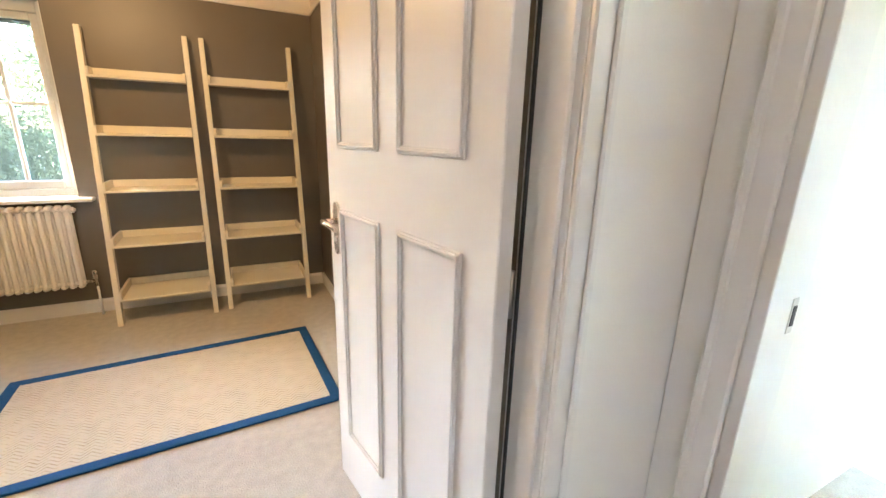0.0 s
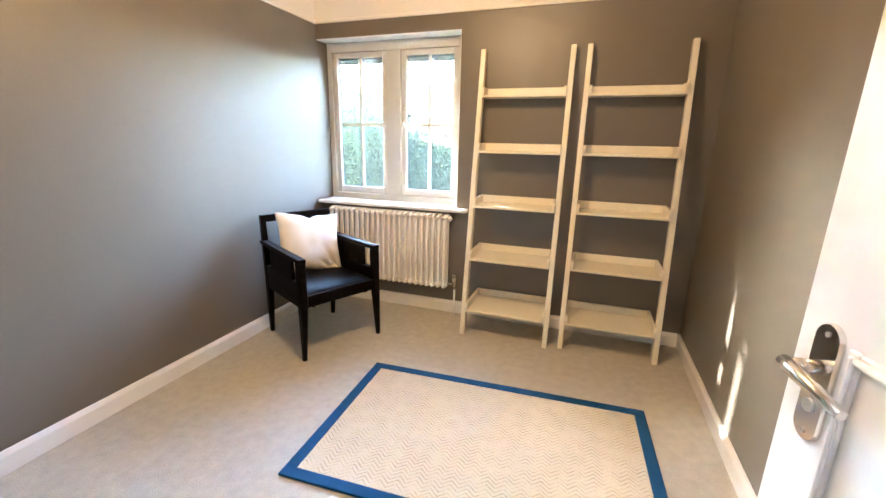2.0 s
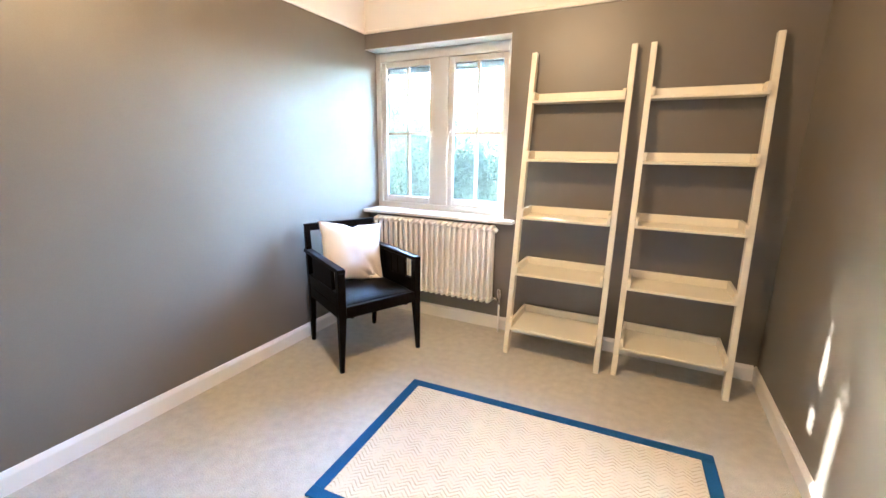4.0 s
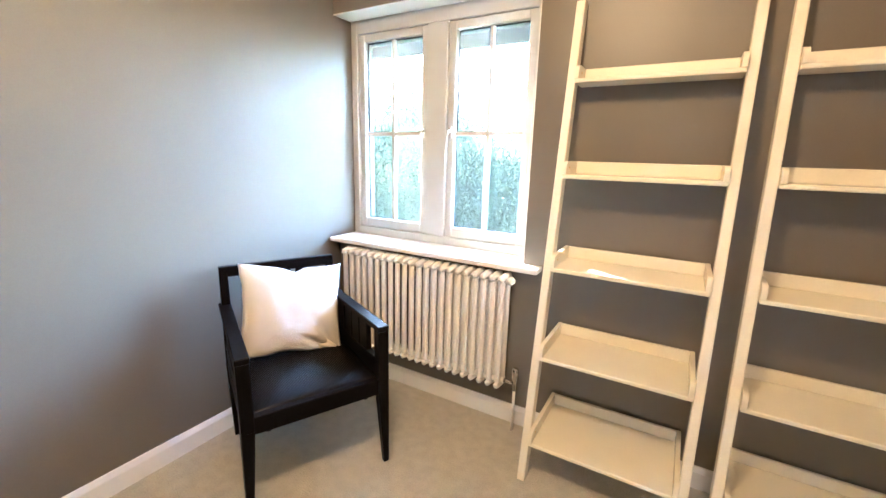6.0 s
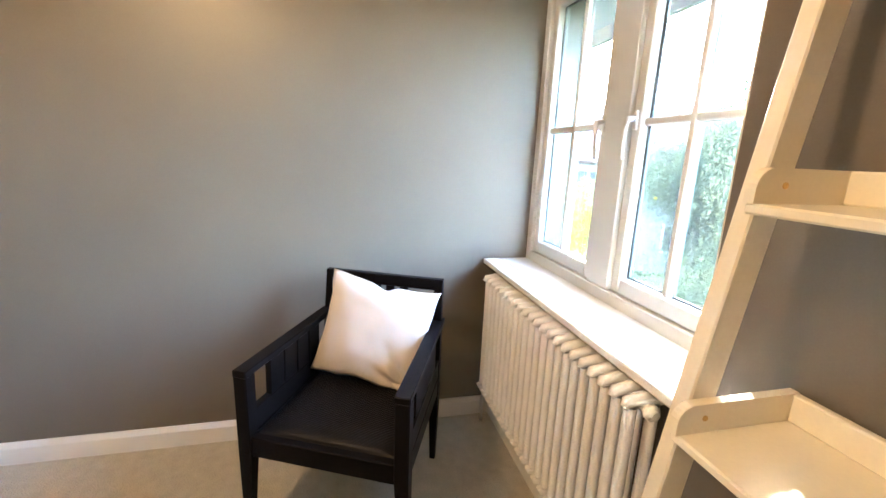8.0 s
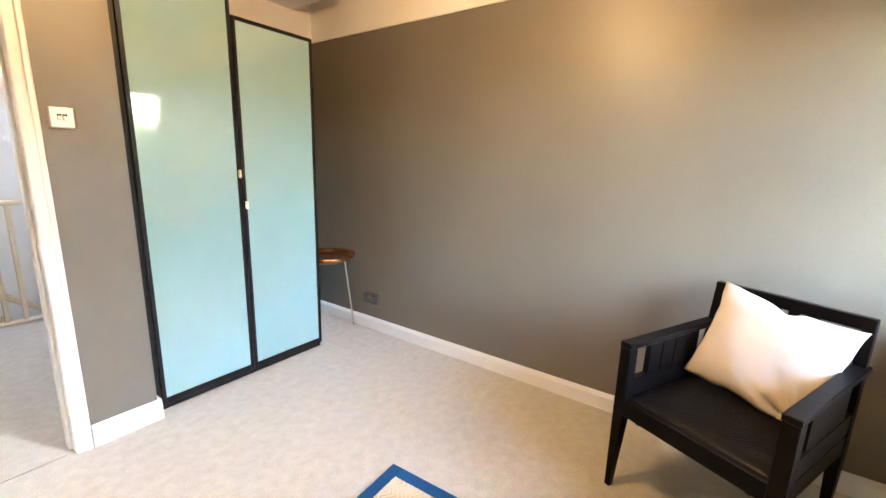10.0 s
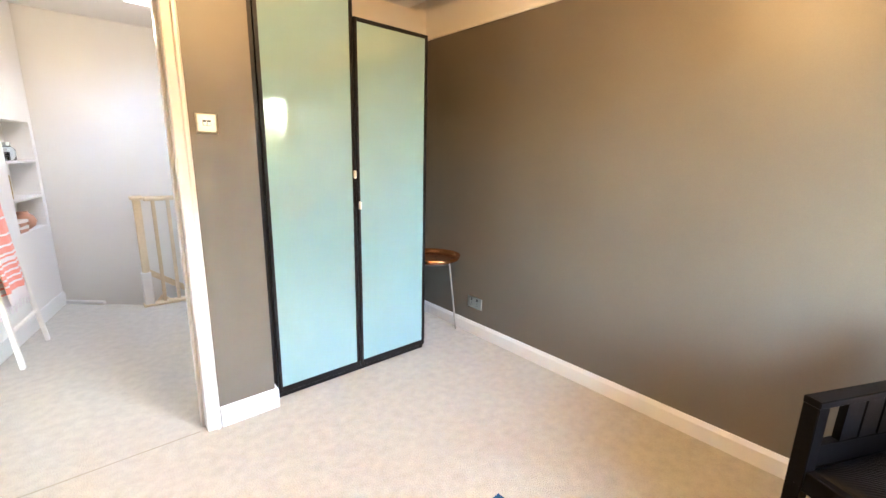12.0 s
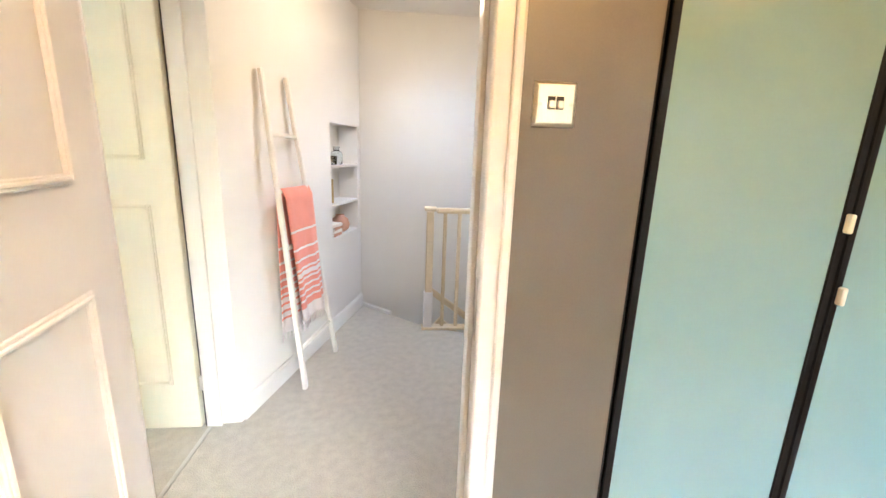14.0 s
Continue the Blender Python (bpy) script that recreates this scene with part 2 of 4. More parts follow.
def tube(bm, pts, r, n=10, caps=True, radii=None):
    """A round rod along pts."""
    pts = [Vector(p) for p in pts]
    one = bmesh.new()
    rings = []
    ref = Vector((0, 0, 1))
    for i, p in enumerate(pts):
        d = (pts[min(i + 1, len(pts) - 1)] - pts[max(i - 1, 0)]).normalized()
        s = d.cross(ref)
        if s.length < 0.05:
            s = d.cross(Vector((0, 1, 0)))
        s.normalize()
        q = d.cross(s)
        rr = radii[i] if radii else r
        rings.append([one.verts.new(p + (s * math.cos(k * math.tau / n) + q * math.sin(k * math.tau / n)) * rr) for k in range(n)])
    for r0, r1 in zip(rings, rings[1:]):
        for k in range(n):
            one.faces.new((r0[k], r0[(k + 1) % n], r1[(k + 1) % n], r1[k]))
    if caps:
        one.faces.new(rings[0][::-1])
        one.faces.new(rings[-1])
    for f in one.faces:
        f.smooth = len(f.verts) == 4
    merge(bm, one)
    return bm


def lathe(bm, profile, at=(0, 0, 0), n=28):
    """A turned shape from (radius, height) pairs."""
    one = bmesh.new()
    rings = [[one.verts.new((at[0] + r * math.cos(k * math.tau / n), at[1] + r * math.sin(k * math.tau / n), at[2] + z)) for k in range(n)]
             for r, z in profile]
    for r0, r1 in zip(rings, rings[1:]):
        for k in range(n):
            one.faces.new((r0[k], r0[(k + 1) % n], r1[(k + 1) % n], r1[k])).smooth = True
    one.faces.new(rings[0][::-1])
    one.faces.new(rings[-1])
    merge(bm, one)
    return bm


def prism(bm, poly, z0, z1):
    """A plan outline raised from z0 to z1."""
    lo, hi = [bm.verts.new((x, y, z0)) for x, y in poly], [bm.verts.new((x, y, z1)) for x, y in poly]
    bm.faces.new(lo[::-1])
    bm.faces.new(hi)
    for i in range(len(poly)):
        j = (i + 1) % len(poly)
        bm.faces.new((lo[i], lo[j], hi[j], hi[i]))
    return bm


def mesh_object(name, bm, mat, smooth=False):
    bmesh.ops.recalc_face_normals(bm, faces=bm.faces[:])
    data = bpy.data.meshes.new(name)
    bm.to_mesh(data)
    bm.free()
    if smooth:
        for p in data.polygons:
            p.use_smooth = True
    for one in (mat if isinstance(mat, (list, tuple)) else [mat]):
        data.materials.append(one)
    return new(name, data)


def part(name, bm, mat, parent, label="", smooth=False):
    ob = mesh_object(name, bm, mat, smooth)
    ob.parent = parent
    if label:
        tagged(ob, label)
    return ob


def thing(name, m, label, category, group=""):
    ob = new(name)
    ob.empty_display_size = 0.1
    ob.matrix_world = m
    return tagged(ob, label, category, group)


def structure(name, bm, mat, label, category, smooth=False):
    return tagged(mesh_object(name, bm, mat, smooth), label, category, kind="structure")


# ---- room shell ----
HE = 1.06        # hall's east wall face
DX0, DX1 = -0.05, 0.735   # door opening
RAIL = 2.175     # where taupe gives way to cream

floor_poly = [(-1.98, -0.14), (-0.45, -0.14), (-0.45, -1.40), (-0.05, -1.56), (0.50, -2.03), (0.62, -2.2), (2.6, -2.2), (2.6, 0.6), (1.05, 0.6), (1.05, 3.75), (-1.98, 3.75)]
structure("floor", prism(bmesh.new(), floor_poly, -0.16, 0.0), CARPET, "pale beige wool carpet through bedroom and landing", "floor")

structure("wall_west", boxes((-2.06, XW, -0.14, 3.95, -0.05, RAIL)), TAUPE, "taupe painted bedroom wall", "wall")
structure("wall_west_upper", boxes((-2.06, XW, -0.14, 3.95, RAIL, CEIL)), CREAMWALL, "cream painted wall above the paint line", "wall")
structure("wall_east", boxes((XE, XE + 0.14, 0.50, 3.95, -0.05, RAIL)), TAUPE, "taupe painted bedroom wall with soft sheen", "wall")
structure("wall_east_upper", boxes((XE, XE + 0.14, 0.50, 3.95, RAIL, CEIL)), CREAMWALL, "cream painted wall above the paint line", "wall")
WX1, WZ0, WZ1 = -0.69, 0.815, 2.06      # window opening
structure("wall_north", boxes((XW, WX1, YN, 3.95, -0.05, WZ0), (WX1, XE, YN, 3.95, -0.05, RAIL), (XW, WX1, YN, 3.95, WZ1, RAIL)),
          TAUPE, "taupe painted bedroom wall round the window", "wall")
structure("wall_north_upper", boxes((XW, XE, YN, 3.95, RAIL, CEIL)), CREAMWALL, "cream painted wall above the paint line", "wall")
structure("wall_south", boxes((-0.372, DX0 - 0.03, 0.50, YS, -0.05, RAIL), (DX0 - 0.03, DX1 + 0.03, 0.50, YS, 2.05, RAIL), (DX1 + 0.03, XE, 0.50, YS, -0.05, RAIL)),
          TAUPE, "taupe painted wall beside the bedroom door", "wall")
structure("wall_south_upper", boxes((-0.372, XE, 0.50, YS, RAIL, CEIL)), CREAMWALL, "cream painted wall above the paint line", "wall")
structure("wall_alcove", boxes((XW, -0.385, -0.14, -0.02, -0.05, RAIL), (-0.385, -0.30, -0.14, 0.498, -0.05, RAIL)), TAUPE, "taupe painted alcove wall behind the wardrobe", "wall")
structure("wall_alcove_upper", boxes((XW, -0.385, -0.14, -0.02, RAIL, CEIL), (-0.385, -0.30, -0.14, 0.498, RAIL, CEIL)), CREAMWALL, "cream painted alcove wall above the paint line", "wall")
structure("ceiling", boxes((-2.06, 1.05, -0.14, 3.95, CEIL, CEIL + 0.1)), CREAMWALL, "plain cream painted bedroom ceiling", "ceiling")

rail = boxes((XW, XW + 0.012, -0.02, YN, RAIL - 0.012, RAIL + 0.012), (XW + 0.012, XE - 0.012, YN - 0.012, YN, RAIL - 0.012, RAIL + 0.012),
             (XE - 0.012, XE, YS, YN, RAIL - 0.012, RAIL + 0.012), (XW + 0.012, -0.385, -0.02, -0.008, RAIL - 0.012, RAIL + 0.012), bevel=0.004)
structure("trim", rail, CREAMWALL, "slim cream picture rail along the paint line", "trim")


def skirting(name, a, b, inward, label, h=0.096, t=0.016):
    """A moulded board from a to b, standing out towards inward."""
    a, b, n = Vector((*a, 0)), Vector((*b, 0)), Vector((*inward, 0)).normalized()
    outline = ((0, 0), (t, 0), (t, h - 0.022), (t - 0.005, h - 0.010), (0.006, h), (0, h))
    bm = bmesh.new()
    ends = [[bm.verts.new(p + n * u + Vector((0, 0, v))) for u, v in outline] for p in (a, b)]
    bm.faces.new(ends[0])
    bm.faces.new(ends[1][::-1])
    k = len(outline)
    for i in range(k):
        bm.faces.new((ends[0][i], ends[0][(i + 1) % k], ends[1][(i + 1) % k], ends[1][i]))
    return structure(name, bm, GLOSS, label, "baseboard")


skirting("baseboard", (XW, -0.02), (XW, YN), (1, 0), "white gloss skirting board along taupe wall")
skirting("baseboard", (XW + 0.016, YN), (XE - 0.016, YN), (0, -1), "white gloss skirting board below the window")
skirting("baseboard", (XE, 0.66), (XE, YN), (-1, 0), "white gloss skirting board along taupe wall")
structure("baseboard", boxes((-0.388, -0.3725, 0.568, YS - 0.0005, 0, 0.104), bevel=0.002), GLOSS, "short white skirting return beside the wardrobe", "baseboard")
skirting("baseboard", (-0.388, YS), (DX0 - 0.062, YS), (0, 1), "short white skirting beside the door casing", h=0.104)


# door lining and casings
def casing(name, x, sgn, y, out, label):
    """Moulded upright beside a doorway."""
    lo, hi = (x, x + sgn * 0.058) if sgn > 0 else (x + sgn * 0.058, x)
    rows = [(lo, hi, min(y, y + out * 0.014), max(y, y + out * 0.014), 0.0, 2.09)]
    inner = (x + sgn * 0.036, x + sgn * 0.054)
    rows.append((min(inner), max(inner), min(y + out * 0.014, y + out * 0.024), max(y + out * 0.014, y + out * 0.024), 0.0, 2.086))
    return structure(name, boxes(*rows, bevel=0.004), GLOSS, label, "door casing")


for wy, out in ((YS, 1), (0.50, -1)):
    casing("door_casing", DX0, -1, wy, out, "white gloss moulded door casing")
    casing("door_casing", DX1, 1, wy, out, "white gloss moulded door casing")
    structure("door_head", boxes((DX0, DX1, min(wy, wy + out * 0.014), max(wy, wy + out * 0.014), 2.03, 2.09), bevel=0.004), GLOSS,
              "white gloss casing over the door", "door casing")
lining = boxes((DX0 - 0.03, DX0, 0.50, YS, 0, 2.05), (DX1, DX1 + 0.03, 0.50, YS, 0, 2.05), (DX0, DX1, 0.50, YS, 2.02, 2.05),
               (DX0, DX0 + 0.012, 0.515, 0.565, 0, 2.02), (DX1 - 0.012, DX1, 0.515, 0.565, 0, 2.02), bevel=0.002)
# Thin dark strip in place of the shade inside the hinge rebate.
rebate_shade = boxes((DX1 - 0.006, DX1 - 0.0005, 0.607, 0.613, 0, 2.018))
door_frame = structure("door_frame", lining, GLOSS, "white gloss door lining with stops", "door frame")
part("strike_plate", boxes((DX0, DX0 + 0.002, 0.575, 0.60, 0.93, 1.07), bevel=0.0008), STEEL, door_frame, "satin steel strike plate")
part("rebate_shade_strip", rebate_shade, DARK, door_frame, "black strip standing in for shade in the hinge rebate")
structure("threshold", boxes((DX0 + 0.03, DX1, 0.596, 0.601, 0.0, 0.002)), SEAM, "dark carpet seam under the door", "threshold")


# ---- window ----
def casement(x0, x1, parent, hinge):
    """One opening light with glazing bars, glass and handle."""
    y0, y1, z0, z1 = 3.765, 3.815, 0.885, 1.985
    s, mid, bar = 0.042, (x0 + x1) / 2, 1.44
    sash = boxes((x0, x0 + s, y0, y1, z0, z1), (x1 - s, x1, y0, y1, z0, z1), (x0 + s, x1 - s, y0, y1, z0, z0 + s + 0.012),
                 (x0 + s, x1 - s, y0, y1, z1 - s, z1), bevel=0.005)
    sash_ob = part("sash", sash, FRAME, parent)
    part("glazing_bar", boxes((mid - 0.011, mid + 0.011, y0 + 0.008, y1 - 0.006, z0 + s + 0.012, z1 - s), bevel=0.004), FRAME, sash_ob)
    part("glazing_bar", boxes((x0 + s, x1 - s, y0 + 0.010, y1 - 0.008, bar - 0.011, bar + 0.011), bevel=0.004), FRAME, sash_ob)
    for a, b in ((x0 + s, mid - 0.011), (mid + 0.011, x1 - s)):
        for c, d in ((z0 + s + 0.012, bar - 0.011), (bar + 0.011, z1 - s)):
            pane = part("pane", boxes((a, b, 3.792, 3.797, c, d)), GLASS, sash_ob, "window glass tinted dark to dim the view")
            pane.visible_shadow = False
    a, b, c, d, g = x0 + s - 0.001, x1 - s + 0.001, z0 + s + 0.011, z1 - s + 0.001, 0.007
    part("gasket", boxes((a, a + g, 3.7985, 3.803, c, d), (b - g, b, 3.7985, 3.803, c, d), (a + g, b - g, 3.7985, 3.803, c, c + g), (a + g, b - g, 3.7985, 3.803, d - g, d)), GASKET, sash_ob, "grey rubber glazing gasket")
    hx = x1 - s / 2 if hinge < 0 else x0 + s / 2
    handle = bmesh.new()
    merge(handle, boxes((hx - 0.010, hx + 0.010, y0 - 0.010, y0, bar - 0.025, bar + 0.035), bevel=0.003))
    tube(handle, [(hx, y0 - 0.008, bar + 0.012), (hx, y0 - 0.034, bar + 0.008), (hx - hinge * 0.004, y0 - 0.038, bar - 0.02),
                  (hx - hinge * 0.006, y0 - 0.036, bar - 0.07), (hx - hinge * 0.006, y0 - 0.030, bar - 0.115)], 0.006, 8,
         radii=[0.009, 0.010, 0.008, 0.006, 0.005])
    part("handle", handle, FRAME, sash_ob, "cream curved window handle")


win = thing("window_1", pose(0, 0, 0), "off-white double casement window with glazing bars", "window")
tagged(win, kind="structure")
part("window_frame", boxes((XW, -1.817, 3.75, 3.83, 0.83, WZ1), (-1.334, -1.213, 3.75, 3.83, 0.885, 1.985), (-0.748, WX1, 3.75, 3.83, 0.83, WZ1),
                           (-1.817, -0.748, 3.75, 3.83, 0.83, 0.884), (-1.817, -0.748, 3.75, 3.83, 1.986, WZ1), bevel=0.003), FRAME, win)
casement(-1.815, -1.335, win, -1)
casement(-1.212, -0.749, win, 1)
sill = structure("window_sill", boxes((XW, -0.60, 3.53, YN, 0.815, 0.84), (XW, WX1, YN, 3.755, 0.815, 0.84), bevel=0.006, segs=2), GLOSS,
                 "white gloss timber window board over the radiator", "window sill")
structure("window_reveal", boxes((WX1 - 0.004, WX1, YN, 3.75, 0.84, WZ1), (XW, WX1 - 0.004, YN, 3.75, WZ1 - 0.004, WZ1)), GREYWALL, "pale grey painted window reveal", "window reveal")


# ---- radiator ----
def radiator():
    rad = thing("radiator", pose(0, 0, 0), "ivory enamelled column radiator under the window", "radiator")
    n, x0, x1, z0, z1 = 22, -1.745, -0.725, 0.225, 0.795
    step = (x1 - x0) / n
    one = bmesh.new()
    for y in (-0.031, 0.031):
        tube(one, [(0, y, 0.03), (0, y, z1 - z0 - 0.03)], 0.0145, 12, caps=False)
    for z in (0.028, z1 - z0 - 0.028):
        tube(one, [(0, -0.052, z), (0, -0.044, z + (0.012 if z > 0.2 else -0.012)), (0, 0, z + (0.018 if z > 0.2 else -0.018)), (0, 0.044, z + (0.012 if z > 0.2 else -0.012)), (0, 0.052, z)],
             0.018, 10, radii=[0.009, 0.0145, 0.0165, 0.0145, 0.009])
        tube(one, [(-step / 2, 0, z), (step / 2, 0, z)], 0.014, 10, caps=False)
    first = part("column", one, RADW, rad)
    first.location = (x0 + step / 2, 3.545, z0)
    for i in range(1, n):
        o = first.copy()
        scene.collection.objects.link(o)
        o.location = (x0 + step * (i + 0.5), 3.545, z0)
    part("bleed_plug", tube(bmesh.new(), [(x1, 3.545, z1 - 0.03), (x1 + 0.012, 3.545, z1 - 0.03), (x1 + 0.014, 3.545, z1 - 0.03), (x1 + 0.022, 3.545, z1 - 0.03)], 0.018, 10, radii=[0.020, 0.020, 0.011, 0.011]), RADW, rad)
    valve = bmesh.new()
    tube(valve, [(x1, 3.545, z0 + 0.03), (x1 + 0.045, 3.545, z0 + 0.03)], 0.010, 10)
    tube(valve, [(x1 + 0.055, 3.545, z0 - 0.005), (x1 + 0.055, 3.545, z0 + 0.045), (x1 + 0.055, 3.545, z0 + 0.05), (x1 + 0.055, 3.545, z0 + 0.105), (x1 + 0.055, 3.545, z0 + 0.112)], 0.016, 12,
         radii=[0.012, 0.012, 0.017, 0.016, 0.010])
    part("valve", valve, CHROME, rad, "chrome thermostatic valve")
    part("pipe", tube(bmesh.new(), [(x1 + 0.055, 3.545, 0), (x1 + 0.055, 3.545, z0)], 0.0075, 10), RADW, rad, "white painted pipe")
    part("pipe", tube(bmesh.new(), [(x0 - 0.045, 3.545, 0), (x0 - 0.045, 3.545, z0 + 0.03), (x0, 3.545, z0 + 0.03)], 0.009, 10), RADW, rad, "white painted pipe")
    for bx in (x0 + 0.2, x1 - 0.2):
        part("bracket", boxes((bx - 0.012, bx + 0.012, 3.58, YN, 0.70, 0.74), bevel=0.003), RADW, rad)
    return rad


radiator()


# ---- leaning ladder shelves ----
def ladder_shelf(x0, x1, foot):
    """Two sloping rails against the wall and five trays, deeper towards the floor."""
    shelf = thing("ladder_shelf", pose(0, 0, 0), "tall ivory painted leaning ladder shelf, all five trays empty", "shelf", "leaning ladder shelves")
    top, h = 3.580, 1.915
    lean = (top - foot) / h
    for x in (x0, x1):
        rail = bmesh.new()
        d = 0.026
        vs = [(foot - d, 0), (foot + d, 0), (top + d, h), (top - d, h)]
        for sx in (-0.016, 0.016):
            rail.faces.new([rail.verts.new((x + sx, y, z)) for y, z in vs])
        rail.verts.ensure_lookup_table()
        for i in range(4):
            j = (i + 1) % 4
            rail.faces.new((rail.verts[i], rail.verts[j], rail.verts[4 + j], rail.verts[4 + i]))
        bmesh.ops.recalc_face_normals(rail, faces=rail.faces[:])
        bmesh.ops.bevel(rail, geom=rail.edges[:], offset=0.003, segments=1, affect='EDGES')
        part("rail", rail, SHELF, shelf)
    for z in (0.170, 0.528, 0.888, 1.250, 1.607):
        ymid = foot + lean * z
        yf, yb = ymid - 0.050, YN - 0.010
        a, b, t, hh = x0 + 0.0170, x1 - 0.0170, 0.016, 0.066
        tray = part("tray", boxes((a, b, yf + 0.004, yb, z, z + t), bevel=0.003), SHELF, shelf)
        part("back_lip", boxes((a + t, b - t, yb - t, yb, z + t, z + hh), bevel=0.003), SHELF, tray)
        for c in (a, b - t):
            cheek = bmesh.new()
            nose = [(yb, z + t), (yb, z + hh)]
            for k in range(7):
                w = math.pi / 2 * k / 6
                nose.append((yf + 0.030 - 0.030 * math.sin(w), z + hh - 0.030 + 0.030 * math.cos(w)))
            nose.append((yf, z + t))
            sides = [[cheek.verts.new((xx, y, zz)) for y, zz in nose] for xx in (c, c + t)]
            cheek.faces.new(sides[0])
            cheek.faces.new(sides[1][::-1])
            for i in range(len(nose)):
                j = (i + 1) % len(nose)
                cheek.faces.new((sides[0][i], sides[0][j], sides[1][j], sides[1][i]))
            part("cheek", cheek, SHELF, tray)
            inner = c + t if c == a else c
            sgn = 1 if c == a else -1
            part("screw", tube(bmesh.new(), [(inner, ymid, z + 0.042), (inner + sgn * 0.0015, ymid, z + 0.042)], 0.005, 8), BRASS, tray, "small brown screw head")
    return shelf


ladder_shelf(-0.5175, 0.0545, 3.278)
ladder_shelf(0.1535, 0.7235, 3.310)


# ---- armchair and cushion ----
CHAIR = pose(-1.433, 2.915, 0, 0, 0, 64.7)


def armchair():
    """Local frame: the sitter faces -y, x to the side."""
    ch = thing("armchair", CHAIR, "black stained wooden armchair with woven leather seat", "chair")
    W, F, B = 0.262, -0.268, 0.268          # half width, front and back legs
    for sx in (-1, 1):
        leg = bmesh.new()
        beam(leg, (sx * W, F, 0.36), (sx * (W + 0.014), F - 0.004, 0), 0.046, 0.046, 0.024, 0.024, bevel=0.003)
        beam(leg, (sx * W, F, 0.355), (sx * W, F, 0.622), 0.046, 0.046, bevel=0.003)
        part("front_leg", leg, BLACKWOOD, ch)
        leg = bmesh.new()
        beam(leg, (sx * (W - 0.02), B - 0.03, 0.38), (sx * (W - 0.022), B, 0), 0.042, 0.046, 0.024, 0.026, bevel=0.003)
        beam(leg, (sx * (W - 0.02), B - 0.03, 0.375), (sx * (W - 0.025), B + 0.012, 0.80), 0.040, 0.040, 0.034, 0.030, bevel=0.003)
        part("back_leg", leg, BLACKWOOD, ch)
        arm = bmesh.new()
        beam(arm, (sx * W, F - 0.024, 0.632), (sx * (W - 0.02), B + 0.015, 0.648), 0.049, 0.024, bevel=0.003)
        part("armrest", arm, BLACKWOOD, ch)
        part("side_rail", beam(bmesh.new(), (sx * W, F, 0.375), (sx * (W - 0.02), B, 0.375), 0.030, 0.075, bevel=0.003), BLACKWOOD, ch)
        part("side_rail", beam(bmesh.new(), (sx * W, F + 0.02, 0.450), (sx * (W - 0.02), B, 0.455), 0.028, 0.078, bevel=0.003), BLACKWOOD, ch)
        for y in (-0.1195, -0.040, 0.040, 0.1195):
            u = (y - F) / (B - F)
            x = sx * (W - 0.02 * u)
            part("slat", beam(bmesh.new(), (x, y, 0.487), (x, y + 0.004, 0.628), 0.022, 0.0770, bevel=0.001, side=(1, 0, 0)), BLACKWOOD, ch)
    part("seat_rail", beam(bmesh.new(), (-W, F, 0.375), (W, F, 0.375), 0.030, 0.070, side=(0, 1, 0), bevel=0.003), BLACKWOOD, ch)
    part("seat_rail", beam(bmesh.new(), (-W + 0.02, B, 0.375), (W - 0.02, B, 0.375), 0.030, 0.070, side=(0, 1, 0), bevel=0.003), BLACKWOOD, ch)
    # padded seat, domed, with a woven relief
    seat = bmesh.new()
    n = 72
    grid = [[None] * (n + 1) for _ in range(n + 1)]
    for i in range(n + 1):
        for j in range(n + 1):
            u, v = i / n * 2 - 1, j / n * 2 - 1
            dome = (1 - abs(u) ** 5) * (1 - abs(v) ** 5)
            weave = 0.0019 if (i + j) % 2 else 0.0
            grid[i][j] = seat.verts.new((u * (W - 0.016), v * 0.252, 0.405 + 0.030 * dome ** 0.6 + weave * dome))
    for i in range(n):
        for j in range(n):
            seat.faces.new((grid[i][j], grid[i + 1][j], grid[i + 1][j + 1], grid[i][j + 1]))
    rim = [grid[i][0] for i in range(n + 1)] + [grid[n][j] for j in range(1, n + 1)] + [grid[i][n] for i in range(n - 1, -1, -1)] + [grid[0][j] for j in range(n - 1, 0, -1)]
    low = [seat.verts.new((v.co.x, v.co.y, 0.385)) for v in rim]
    for i in range(len(rim)):
        j = (i + 1) % len(rim)
        seat.faces.new((rim[i], low[i], low[j], rim[j]))
    seat.faces.new(low)
    part("seat", seat, LEATHER, ch, "black woven leather seat pad")
    # back: top rail, low rail and four uprights between
    yb = lambda z: B - 0.03 + 0.042 * (z - 0.375) / 0.425
    wb = W - 0.025
    part("top_rail", beam(bmesh.new(), (-wb - 0.017, yb(0.802), 0.802), (wb + 0.017, yb(0.802), 0.802), 0.030, 0.046, side=(0, 1, 0), bevel=0.003), BLACKWOOD, ch)
    part("back_rail", beam(bmesh.new(), (-wb, yb(0.50), 0.50), (wb, yb(0.50), 0.50), 0.024, 0.030, side=(0, 1, 0), bevel=0.002), BLACKWOOD, ch)
    for x in (-0.090, -0.030, 0.030, 0.090):
        part("back_slat", beam(bmesh.new(), (x, yb(0.51), 0.51), (x, yb(0.785), 0.785), 0.036, 0.016, bevel=0.002), BLACKWOOD, ch)
    for sx in (-1, 1):
        part("glide", tube(bmesh.new(), [(sx * 0.19, F + 0.01, 0.328), (sx * 0.19, F + 0.01, 0.34)], 0.012, 8), BLACKWOOD, ch)
    return ch


armchair()


